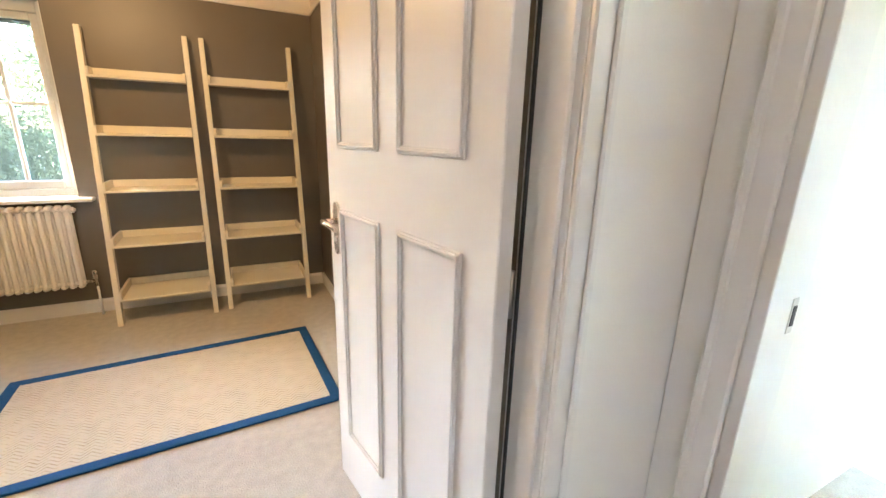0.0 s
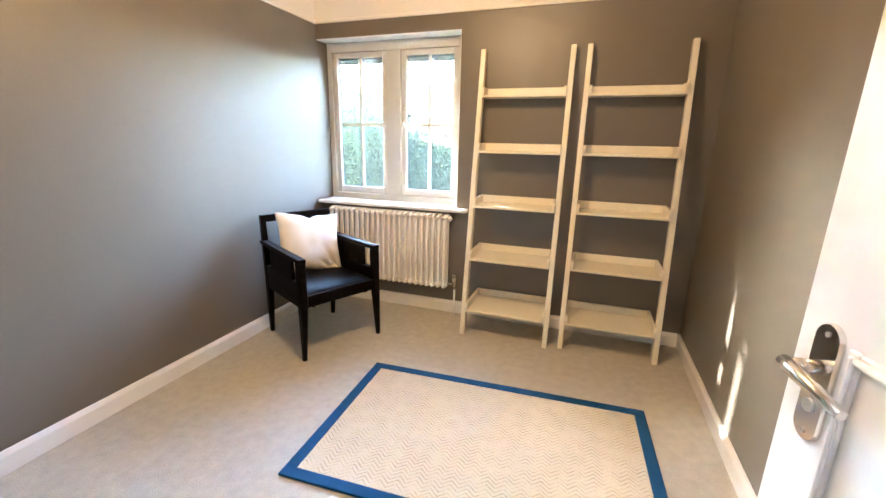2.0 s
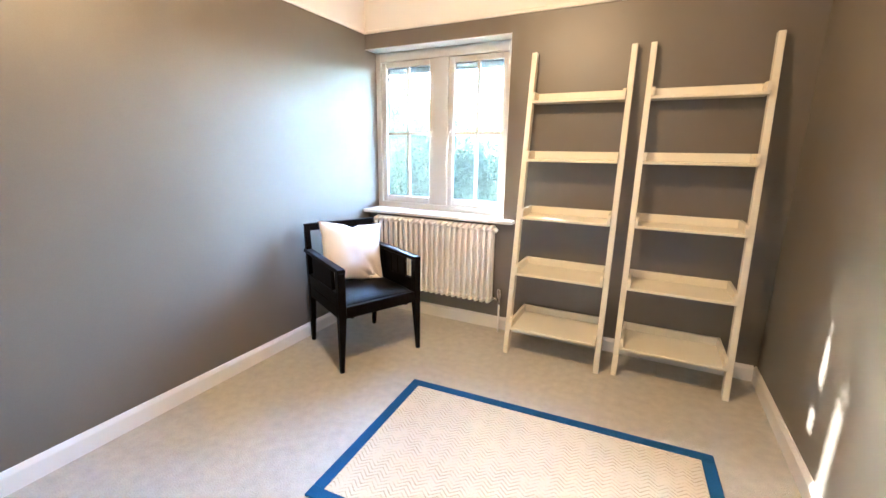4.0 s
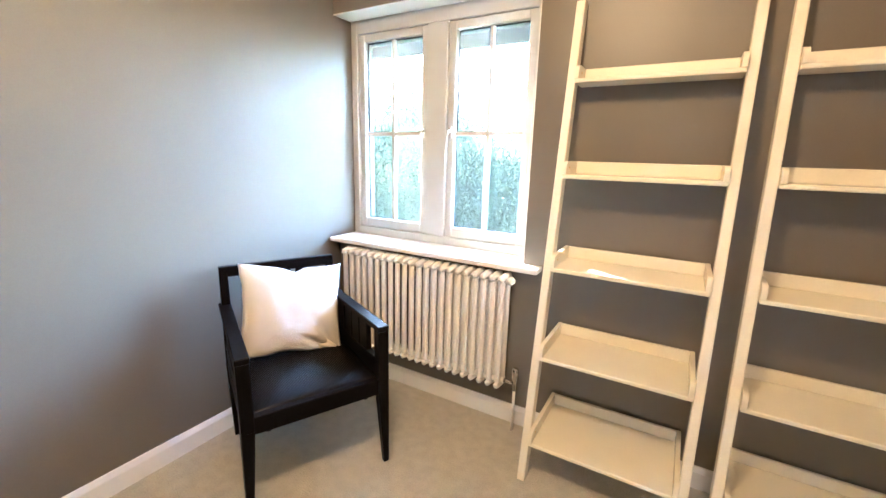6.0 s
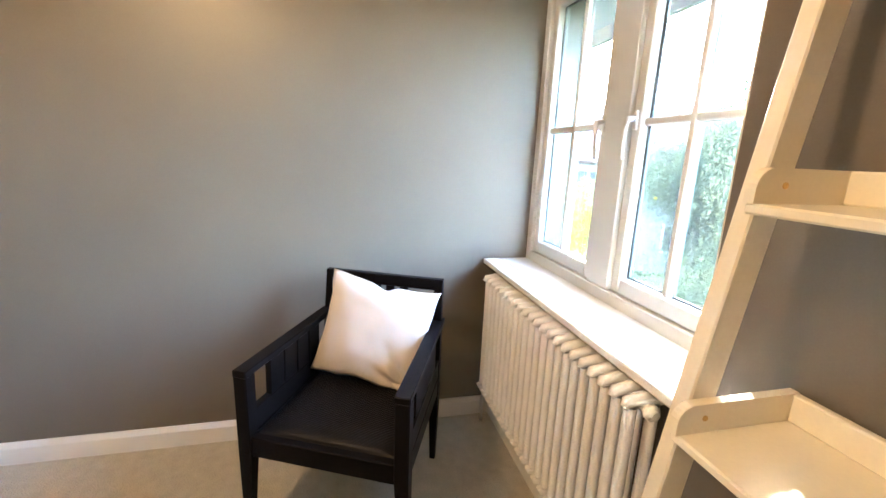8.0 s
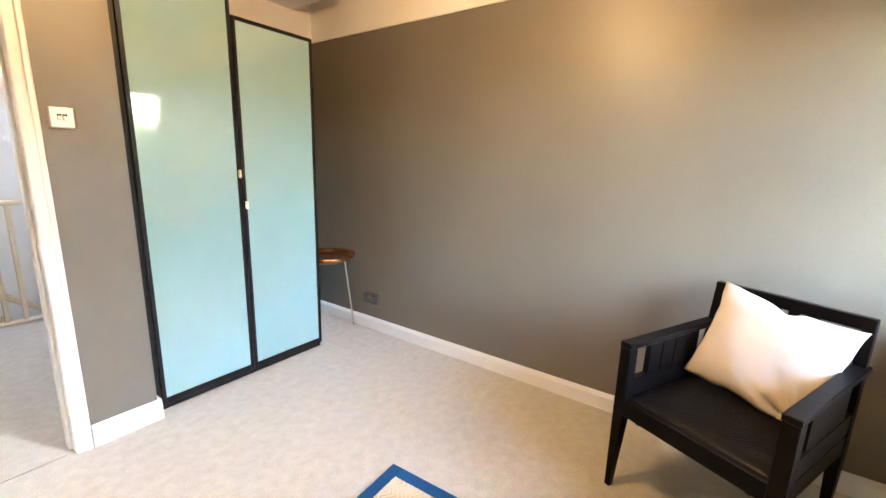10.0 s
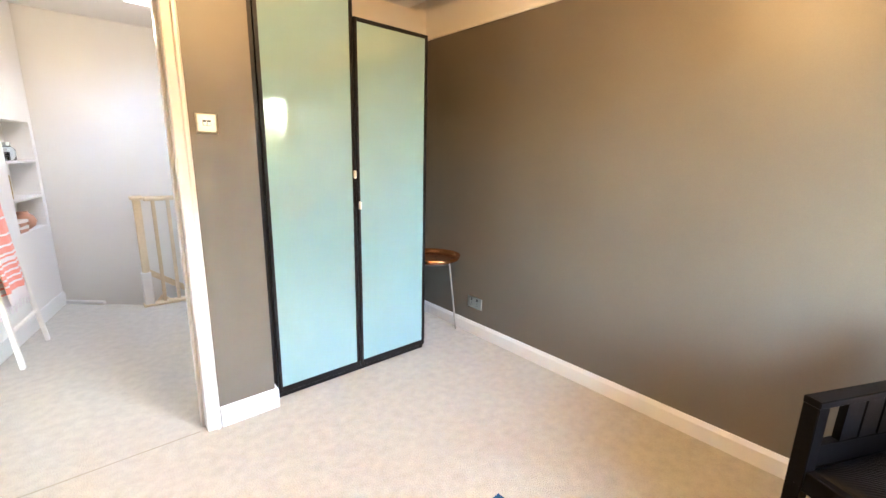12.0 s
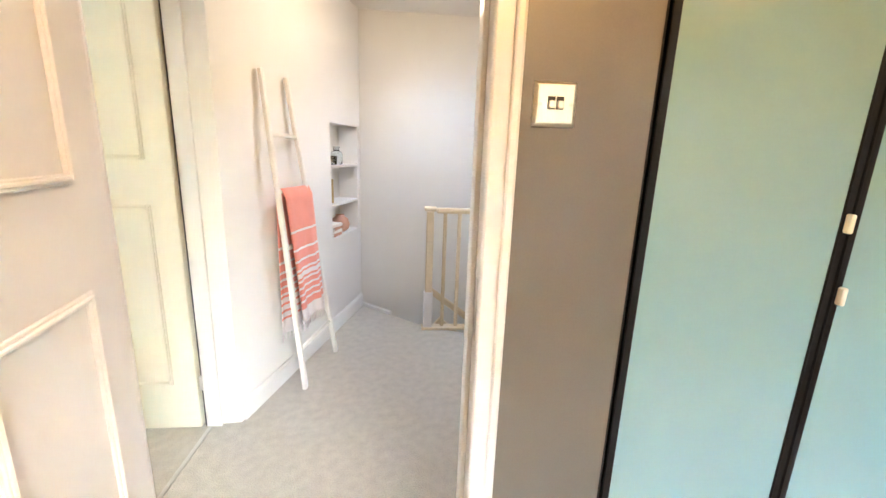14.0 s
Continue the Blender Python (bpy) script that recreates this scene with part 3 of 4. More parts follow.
def cushion(name, m, size, fat, label):
    bm = bmesh.new()
    n = 34
    sheets = []
    for sgn in (1, -1):
        g = []
        for i in range(n + 1):
            row = []
            for j in range(n + 1):
                u, v = i / n * 2 - 1, j / n * 2 - 1
                pin = 1 - 0.085 * (1 - u * u) * abs(v) ** 2
                pin2 = 1 - 0.085 * (1 - v * v) * abs(u) ** 2
                bulge = fat * ((1 - u * u) * (1 - v * v)) ** 0.52
                p = Vector((u * size * 0.535 * pin2, v * size * 0.485 * pin, sgn * bulge))
                p.x += 0.006 * noise.noise(Vector((u * 3 + 9, v * 3, 5.0)))
                p.y += 0.008 * noise.noise(Vector((u * 3.5, v * 3.5 + 7, 2.0)))
                crease = max(0, 1 - abs((u - 0.62) * 0.8 + (v + 0.62) * 0.5) * 7) + max(0, 1 - abs((u - 0.35) * 0.6 + (v + 0.75)) * 8)
                p.z -= sgn * 0.085 * crease * max(0, 0.55 - abs(u - 0.6)) * max(0, -v)
                p.y -= 0.016 * max(0, v) * math.exp(-((u - 0.05) / 0.16) ** 2)
                for k, w in ((0.15, 0.05), (0.45, 0.04), (0.75, 0.045)):
                    p.z -= sgn * 0.007 * max(0, -v - 0.45) * math.exp(-((u - k + 0.25 * (v + 1)) / w) ** 2)
                p.z += 0.009 * noise.noise(Vector((u * 2.3 + 3, v * 2.3, 1.0))) * (1 - max(abs(u), abs(v)) ** 4)
                row.append(bm.verts.new(p) if sgn > 0 or (0 < i < n and 0 < j < n) else sheets[0][i][j])
            g.append(row)
        sheets.append(g)
        for i in range(n):
            for j in range(n):
                q = (g[i][j], g[i + 1][j], g[i + 1][j + 1], g[i][j + 1])
                bm.faces.new(q if sgn > 0 else q[::-1]).smooth = True
    ob = mesh_object(name, bm, LINEN)
    ob.matrix_world = m
    return tagged(ob, label, "cushion")


cushion("cushion", CHAIR @ pose(0.015, 0.132, 0.628, 72, 0, 0) @ pose(0, 0, 0, 0, 0, -7), 0.425, 0.056, "cream linen square cushion propped on the armchair")


# ---- rug ----
rug = thing("rug", pose(-0.116, 2.257, 0, 0, 0, 2.6), "sisal herringbone rug with wide blue cotton border", "rug")
RW, RD, BAND = 1.490, 0.915, 0.053
part("woven_field", boxes((-RW / 2 + BAND, RW / 2 - BAND, -RD / 2 + BAND, RD / 2 - BAND, 0, 0.009)), SISAL, rug, "natural sisal herringbone weave")
for row in ((-RW / 2, RW / 2, -RD / 2, -RD / 2 + BAND), (-RW / 2, RW / 2, RD / 2 - BAND, RD / 2), (-RW / 2, -RW / 2 + BAND, -RD / 2 + BAND, RD / 2 - BAND), (RW / 2 - BAND, RW / 2, -RD / 2 + BAND, RD / 2 - BAND)):
    part("border", boxes((*row, 0, 0.012), bevel=0.003), BLUE, rug, "blue cotton border tape")


# ---- bedroom door, open into the room ----
def panel_door(name, m, width, label, panels, handle_z=1.03, mat=None, lever=True, kind=True):
    """Local frame: hinge at the origin, leaf along +x, faces at y = +-0.02."""
    mat = mat or GLOSS
    door = thing(name, m, label, "door")
    if kind:
        tagged(door, kind="structure")
    part("leaf", boxes((-0.030, width, -0.02, 0.02, 0.012, 2.0), bevel=0.003), mat, door)
    for s in (-1, 1):
        for x0, x1, z0, z1 in panels:
            bead = bmesh.new()
            for o, w, hgt in ((0.0, 0.018, 0.007), (0.006, 0.008, 0.012)):
                y0, y1 = (0.02, 0.02 + hgt) if s > 0 else (-0.02 - hgt, -0.02)
                for row in ((x0 + o, x0 + o + w, z0 + o, z1 - o), (x1 - o - w, x1 - o, z0 + o, z1 - o), (x0 + o + w, x1 - o - w, z0 + o, z0 + o + w), (x0 + o + w, x1 - o - w, z1 - o - w, z1 - o)):
                    merge(bead, boxes((row[0], row[1], y0, y1, row[2], row[3]), bevel=0.002))
            part("panel_moulding", bead, mat, door)
    if lever:
        for s in (-1, 1):
            y = s * 0.02
            px = width - 0.062
            plate = bmesh.new()
            outline = [(px + 0.023 * math.cos(w), handle_z + 0.040 + 0.023 * math.sin(w)) for w in np.linspace(0, math.pi, 11)]
            outline += [(px + 0.023 * math.cos(w), handle_z - 0.088 + 0.023 * math.sin(w)) for w in np.linspace(math.pi, math.tau, 11)]
            lo = [plate.verts.new((u, y, v)) for u, v in outline]
            hi = [plate.verts.new((px + (u - px) * 0.93, y + s * 0.007, handle_z - 0.024 + (v - handle_z + 0.024) * 0.98)) for u, v in outline]
            plate.faces.new(hi)
            for i in range(len(lo)):
                j = (i + 1) % len(lo)
                plate.faces.new((lo[i], lo[j], hi[j], hi[i]))
            plate_ob = part("handle_plate", plate, CHROME, door, "polished chrome back plate")
            lev = bmesh.new()
            tube(lev, [(px, y, handle_z), (px, y + s * 0.045, handle_z)], 0.010, 12)
            tube(lev, [(px + 0.008, y + s * 0.045, handle_z), (px - 0.02, y + s * 0.052, handle_z + 0.004), (px - 0.06, y + s * 0.054, handle_z + 0.002), (px - 0.105, y + s * 0.050, handle_z - 0.006)], 0.009, 12,
                 radii=[0.010, 0.011, 0.009, 0.007])
            part("lever", lev, CHROME, plate_ob, "polished chrome lever handle")
            for dz in (0.048, -0.098):
                part("screw", tube(bmesh.new(), [(px, y + s * 0.007, handle_z + dz), (px, y + s * 0.0085, handle_z + dz)], 0.004, 8), STEEL, plate_ob)
            part("keyhole", tube(bmesh.new(), [(px, y + s * 0.007, handle_z - 0.058), (px, y + s * 0.0105, handle_z - 0.058)], 0.0095, 12), STEEL, plate_ob, "round lock cylinder")
    part("latch", boxes((width - 0.001, width + 0.0015, -0.011, 0.011, handle_z - 0.03, handle_z + 0.03)), STEEL, door, "steel latch plate")
    return door


PAN = ((0.070, 0.322, 0.24, 1.076), (0.070, 0.322, 1.260, 1.86), (0.418, 0.668, 0.24, 1.076), (0.418, 0.668, 1.260, 1.86))
panel_door("door_1", pose(0.685, 0.630, 0, 0, 0, 99.9), 0.765, "white gloss four panel door standing open", PAN)
for z in (0.25, 1.0, 1.75):
    tagged(mesh_object("hinge", tube(bmesh.new(), [(0.728, 0.627, z - 0.05), (0.728, 0.627, z + 0.05)], 0.006, 10), STEEL), "steel butt hinge on the door frame", "hinge", "door hinges")


# ---- wardrobes with coloured glass doors ----
def wardrobe(x0, x1, h, handle_z, handle_x, label):
    wd = thing("wardrobe", pose(0, 0, 0), label, "wardrobe", "glass fronted wardrobes")
    y0, y1 = 0.0, 0.553
    part("body", boxes((x0, x0 + 0.018, y0, y1, 0, h), (x1 - 0.018, x1, y0, y1, 0, h), (x0 + 0.018, x1 - 0.018, y0, y1, h - 0.018, h),
                       (x0 + 0.018, x1 - 0.018, y0, y1, 0.06, 0.078), (x0 + 0.018, x1 - 0.018, y0, y0 + 0.012, 0.078, h - 0.018), bevel=0.001), BLACKFRAME, wd)
    part("plinth", boxes((x0 + 0.019, x1 - 0.019, y1 - 0.025, y1 - 0.003, 0, 0.06)), BLACKFRAME, wd)
    f, a, b, z0, z1 = 0.020, x0 + 0.002, x1 - 0.002, 0.035, h - 0.003
    door = part("door", boxes((a, a + f, y1 + 0.002, y1 + 0.021, z0, z1), (b - f, b, y1 + 0.002, y1 + 0.021, z0, z1), (a + f, b - f, y1 + 0.002, y1 + 0.021, z0, z0 + 0.034),
                              (a + f, b - f, y1 + 0.002, y1 + 0.021, z1 - f, z1), bevel=0.0015), BLACKFRAME, wd, "black framed door")
    part("glass_panel", boxes((a + f, b - f, y1 + 0.008, y1 + 0.016, z0 + 0.034, z1 - f)), FROST, door, "glossy pale aqua glass panel")
    part("handle", boxes((handle_x - 0.006, handle_x + 0.006, y1 + 0.022, y1 + 0.040, handle_z - 0.022, handle_z + 0.022), bevel=0.003), PLASTIC, door, "small white tab handle")
    return wd


tall_wardrobe = wardrobe(-0.907, -0.407, 2.365, 1.205, -0.893, "tall black wardrobe with pale aqua glass door")
part("filler_strip", boxes((-0.4068, -0.3725, 0.502, 0.566, 0, 2.365), bevel=0.0015), BLACKFRAME, tall_wardrobe, "black filler strip against the wall")
wardrobe(-1.408, -0.908, 2.014, 1.032, -0.921, "lower black wardrobe with pale aqua glass door")


# ---- copper tray table beside the wardrobe ----
def tray_table(m):
    tt = thing("tray_table", m, "round copper tray table on thin steel legs", "side table")
    part("tray", lathe(bmesh.new(), [(0.02, 0.568), (0.170, 0.568), (0.196, 0.578), (0.208, 0.602), (0.211, 0.602), (0.200, 0.574), (0.173, 0.562), (0.02, 0.562)], n=40), COPPER, tt, "polished copper tray top")
    part("ring", tube(bmesh.new(), [(0.150 * math.cos(a * math.tau / 24), 0.150 * math.sin(a * math.tau / 24), 0.557) for a in range(25)], 0.005, 6, caps=False), STEEL, tt)
    for k in range(3):
        w = math.radians(148 + 115 * k)
        part("leg", tube(bmesh.new(), [(0.13 * math.cos(w), 0.13 * math.sin(w), 0.556), (0.196 * math.cos(w), 0.196 * math.sin(w), 0.0)], 0.006, 8), STEEL, tt, "thin pale steel leg")
    return tt


tray_table(pose(-1.642, 0.360, 0))


# ---- switch and socket ----
def light_switch():
    sw = thing("light_switch", pose(0, 0, 0), "brushed nickel double light switch on taupe wall", "light switch")
    x0, x1, z0, z1 = -0.216, -0.133, 1.386, 1.468
    plate = bmesh.new()
    rim = ((0.0, 0.0), (0.0, 0.003), (0.005, 0.0085), (0.0075, 0.0095))
    rings = [[plate.verts.new((x, YS + out, z)) for x, z in ((x0 + i, z0 + i), (x1 - i, z0 + i), (x1 - i, z1 - i), (x0 + i, z1 - i))] for i, out in rim]
    for lo, hi in zip(rings, rings[1:]):
        for k in range(4):
            plate.faces.new((lo[k], lo[(k + 1) % 4], hi[(k + 1) % 4], hi[k]))
    plate.faces.new(rings[-1])
    part("plate", plate, SWITCHMETAL, sw)
    cx, cz = (x0 + x1) / 2, (z0 + z1) / 2
    for dx in (-0.0085, 0.0085):
        seat = part("rocker_surround", boxes((cx + dx - 0.0072, cx + dx + 0.0072, YS + 0.0095, YS + 0.0102, cz - 0.009, cz + 0.014)), DARK, sw, "dark slot round the rocker")
        part("rocker", boxes((cx + dx - 0.0060, cx + dx + 0.0060, YS + 0.0102, YS + 0.0145, cz - 0.0080, cz + 0.0065), bevel=0.0015), SWITCHMETAL, seat, "small metal rocker")
    for dx in (-0.03, 0.03):
        part("screw", tube(bmesh.new(), [(cx + dx, YS + 0.0095, cz), (cx + dx, YS + 0.0104, cz)], 0.0035, 8), STEEL, sw)
    return sw


light_switch()


def wall_socket():
    so = thing("wall_socket", pose(0, 0, 0), "brushed steel double socket low on taupe wall", "socket")
    y0, y1, z0, z1 = 0.540, 0.686, 0.205, 0.291
    part("plate", boxes((XW, XW + 0.008, y0, y1, z0, z1), bevel=0.003, segs=2), STEEL, so)
    for cy in (0.585, 0.641):
        for dy, dz, a, b in ((0, 0.012, 0.002, 0.005), (-0.009, -0.006, 0.003, 0.002), (0.009, -0.006, 0.003, 0.002)):
            part("pin_hole", boxes((XW + 0.008, XW + 0.0086, cy + dy - a, cy + dy + a, 0.248 + dz - 0.014 - b, 0.248 + dz - 0.014 + b)), DARK, so)
        part("rocker", boxes((XW + 0.008, XW + 0.012, cy - 0.007, cy + 0.007, 0.264, 0.282), bevel=0.0012), DARK, so, "small dark rocker")
    return so


wall_socket()


# ---- landing ----
HC = 2.36
A, B, C = (0.905, -0.425), (0.50, -2.03), (1.06, -0.41)
hd = Vector((B[0] - A[0], B[1] - A[1], 0)).normalized()     # along the slanted wall
hn = Vector((-hd.y, hd.x, 0))                                # away from the landing
if hn.x < 0:
    hn = -hn
HL = (Vector((*B, 0)) - Vector((*A, 0))).length


def on_wall(u, out, z):
    """A place u along the slanted wall, out in front of it."""
    p = Vector((*A, 0)) + hd * u - hn * out
    return (p.x, p.y, z)


WALLM = Matrix(((hd.x, -hn.x, 0, A[0]), (hd.y, -hn.y, 0, A[1]), (0, 0, 1, 0), (0, 0, 0, 1)))   # local x along, y out of the wall
N0, N1 = 1.105, 1.60                 # niche along the wall
NZ0, NZ1 = 0.70, 1.50
rows = [(0, N0, -0.20, 0, -0.05, HC + 0.05), (N1, HL, -0.20, 0, -0.05, HC + 0.05), (N0, N1, -0.20, 0, -0.05, NZ0), (N0, N1, -0.20, 0, NZ1, HC + 0.05), (N0, N1, -0.20, -0.16, NZ0, NZ1)]
structure("wall_landing_east", boxes(*rows, m=WALLM), WHITE, "white painted landing wall with a shelved niche", "wall")
structure("wall_landing_return", prism(bmesh.new(), [A, (1.055, -0.41), (1.055, -0.45), (1.20, -0.45), (1.20, -0.58), (0.93, -0.58)], -0.05, HC + 0.05), WHITE, "short white wall beside the landing doorway", "wall")
structure("wall_landing_south", boxes((-1.6, 0.75, -2.25, -2.05, -2.4, HC + 0.05)), GREYWALL, "pale grey stairwell wall", "wall")
structure("wall_landing_west", boxes((-1.70, -1.58, -2.25, -0.14, -2.4, HC + 0.05), (-1.58, -0.47, -0.30, -0.145, -2.4, HC + 0.05)), GREYWALL, "pale grey stairwell wall", "wall")
structure("wall_landing_north", boxes((-0.30, DX0 - 0.03, 0.488, 0.498, 0, HC + 0.05), (DX0 - 0.03, DX1 + 0.03, 0.488, 0.498, 2.05, HC + 0.05), (DX1 + 0.03, HE + 0.12, 0.488, 0.498, 0, HC + 0.05)), WHITE,
          "white painted landing wall around the bedroom door", "wall")
structure("wall_landing_inner", boxes((-0.298, -0.288, -0.145, 0.486, 0, HC + 0.05)), WHITE, "white painted landing wall behind the wardrobe", "wall")
structure("wall_landing_door", boxes((HE, HE + 0.12, 0.36, 0.486, 0, HC + 0.05), (HE, HE + 0.12, -0.40, 0.36, 2.05, HC + 0.05)), WHITE, "white painted wall over the landing doorway", "wall")
SX0, SX1, SY0, SY1 = -0.50, -0.14, -1.38, -0.94      # roof light
structure("ceiling_landing", boxes((-1.70, SX0, -2.25, 0.50, HC, HC + 0.1), (SX1, 2.6, -2.25, 0.50, HC, HC + 0.1), (SX0, SX1, -2.25, SY0, HC, HC + 0.1), (SX0, SX1, SY1, 0.50, HC, HC + 0.1)), WHITE,
          "white landing ceiling with a roof light opening", "ceiling")
rl = thing("roof_light", pose(0, 0, 0), "square roof light over the stairs", "roof light")
tagged(rl, kind="structure")
part("frame", boxes((SX0, SX0 + 0.03, SY0, SY1, HC + 0.1, HC + 0.2), (SX1 - 0.03, SX1, SY0, SY1, HC + 0.1, HC + 0.2), (SX0 + 0.03, SX1 - 0.03, SY0, SY0 + 0.03, HC + 0.1, HC + 0.2), (SX0 + 0.03, SX1 - 0.03, SY1 - 0.03, SY1, HC + 0.1, HC + 0.2), bevel=0.003), GLOSS, rl)
pane = part("pane", boxes((SX0 + 0.03, SX1 - 0.03, SY0 + 0.03, SY1 - 0.03, HC + 0.16, HC + 0.165)), GLASS, rl, "roof light glass with the same dimming tint")
pane.visible_shadow = False

# room beyond the landing doorway: plain walls, unseen hole added to admit light
structure("wall_beyond", boxes((2.48, 2.6, -2.2, -0.645, 0, HC), (2.48, 2.6, -0.555, 0.6, 0, HC), (2.48, 2.6, -0.645, -0.555, 0, 1.29), (2.48, 2.6, -0.645, -0.555, 1.41, HC), (HE + 0.12, 2.48, 0.49, 0.6, 0, HC), (1.20, 2.48, -2.2, -2.08, 0, HC)), WHITE, "plain white wall of the next room with an added light hole", "wall")
lin = boxes((HE - 0.002, HE + 0.122, 0.335, 0.36, 0, 2.05), (HE - 0.002, HE + 0.122, -0.449, -0.425, 0, 2.05), (HE - 0.002, HE + 0.122, -0.425, 0.335, 2.02, 2.05), bevel=0.002)
frame2 = structure("door_frame", lin, GLOSS, "cream white door lining on the landing", "door frame")
part("strike_plate", boxes((HE + 0.078, HE + 0.097, 0.333, 0.335, 0.965, 1.035), bevel=0.0006), STEEL, frame2, "satin steel strike plate")
part("latch_hole", boxes((HE + 0.082, HE + 0.093, 0.3315, 0.333, 0.98, 1.02)), DARK, frame2)
for yy, s in ((0.36, 1),):
    structure("door_casing", boxes((HE - 0.016, HE, yy, yy + 0.06, 0, 2.09), (HE - 0.024, HE - 0.016, yy + 0.036, yy + 0.054, 0, 2.086), bevel=0.004), GLOSS, "white gloss moulded door casing", "door casing")
structure("door_casing", boxes((0.985, HE - 0.0045, -0.409, -0.394, 0.0, 2.09), bevel=0.003), GLOSS, "white gloss moulded door casing", "door casing")
structure("threshold", boxes((HE - 0.035, HE - 0.015, -0.385, 0.335, 0, 0.006), bevel=0.002), STEEL, "pale metal threshold strip in the carpet", "threshold")
panel_door("door_2", pose(HE + 0.040, -0.396, 0, 0, 0, 1.0), 0.74, "cream white panel door standing open off the landing", PAN, mat=CREAMGLOSS)

# Dark strip stands in for the shadow gap, broken where the hinge sits.
gap_shade = structure("hinge_gap_shade", boxes((HE - 0.004, HE + 0.003, -0.412, -0.402, 0.0, 0.20), (HE - 0.004, HE + 0.003, -0.412, -0.402, 0.27, 2.0)), DARK, "dark strip standing in for shade in the landing door's hinge gap", "door seal")
part("hinge", tube(bmesh.new(), [(HE, -0.396, 0.20), (HE, -0.396, 0.27)], 0.008, 10), GLOSS, gap_shade, "white painted hinge knuckle")

skirting("baseboard", on_wall(0.02, 0, 0)[:2], on_wall(HL, 0, 0)[:2], (-hn.x, -hn.y), "white gloss skirting board along the landing", h=0.11, t=0.014)

# niche shelves and their contents
for z in (0.945, 1.215):
    tagged(mesh_object("niche_shelf", boxes((N0 + 0.001, N1 - 0.001, -0.158, 0.004, z - 0.018, z), m=WALLM, bevel=0.002), GLOSS), "white painted shelf board in wall niche", "shelf", "niche shelves")


def vessel(name, mat, profile, u, out, z, label, category):
    p = on_wall(u, out, z)
    return tagged(mesh_object(name, lathe(bmesh.new(), profile, at=p, n=20), mat), label, category)


vessel("glass_jar", JARGLASS, [(0.030, 0), (0.044, 0.006), (0.046, 0.07), (0.038, 0.09), (0.022, 0.10), (0.022, 0.118), (0.026, 0.122), (0.026, 0.13)], 1.36, -0.07, 1.2155, "smoky glass stoppered jar on niche shelf", "jar")
vessel("glass_tumbler", JARGLASS, [(0.034, 0), (0.038, 0.004), (0.040, 0.062), (0.036, 0.062), (0.035, 0.008)], 1.25, -0.06, 1.2155, "small smoky glass tumbler on niche shelf", "glass")
vessel("wicker_pot", TERRA, [(0.035, 0), (0.062, 0.02), (0.075, 0.06), (0.060, 0.10), (0.034, 0.12), (0.034, 0.132), (0.026, 0.132), (0.024, 0.118)], 1.40, -0.07, 0.7005, "round terracotta pot in wall niche", "pot")
pf = thing("picture_frame", WALLM @ pose(1.17, -0.06, 0.9455, 0, 0, 35), "small gilt standing picture frame", "picture frame")
part("frame", boxes((-0.045, 0.045, -0.008, 0.008, 0, 0.02), (-0.045, 0.045, -0.008, 0.008, 0.15, 0.17), (-0.045, -0.027, -0.008, 0.008, 0.02, 0.15), (0.027, 0.045, -0.008, 0.008, 0.02, 0.15), bevel=0.002), GOLDFRAME, pf)
part("mount", boxes((-0.027, 0.027, -0.003, 0.003, 0.02, 0.15)), PAPER, pf, "cream card mount")
for i, (w, c) in enumerate(((0.0, TERRA), (5.0, PAPER), (-4.0, TERRA), (8.0, PAPER))):
    bk = thing("book", WALLM @ pose(1.235, -0.065, 0.7005 + 0.0225 * i, 0, 0, w), "paperback lying in a small stack in wall niche", "book", "stack of books")
    part("pages", boxes((-0.063, 0.063, -0.048, 0.046, 0.002, 0.020)), PAPER, bk)
    part("cover", boxes((-0.066, 0.066, -0.050, 0.050, 0.0, 0.002), (-0.066, 0.066, -0.050, 0.050, 0.020, 0.022), (-0.066, 0.066, 0.0465, 0.050, 0.002, 0.020)), c, bk)


# ---- towel ladder leaning on the slanted wall ----
def towel_ladder():
    tl = thing("towel_ladder", pose(0, 0, 0), "whitewashed wooden ladder leaning on the landing wall", "ladder")
    feet = (Vector((0.668, -0.72, 0)), Vector((0.575, -1.165, 0)))
    tops = (Vector((0.806, -0.715, 1.69)), Vector((0.752, -0.935, 1.685)))
    for f, t in zip(feet, tops):
        rail = bmesh.new()
        beam(rail, f, t, 0.042, 0.026, 0.036, 0.024, side=(0, 1, 0), bevel=0.006)
        part("rail", rail, LIMED, tl)
    for k in (0.14, 0.48, 0.655, 0.82):
        a, b = feet[0].lerp(tops[0], k), feet[1].lerp(tops[1], k)
        part("rung", tube(bmesh.new(), [a, b], 0.012, 10), LIMED, tl)
    return tl, feet, tops


ladder_ob, LF, LT = towel_ladder()


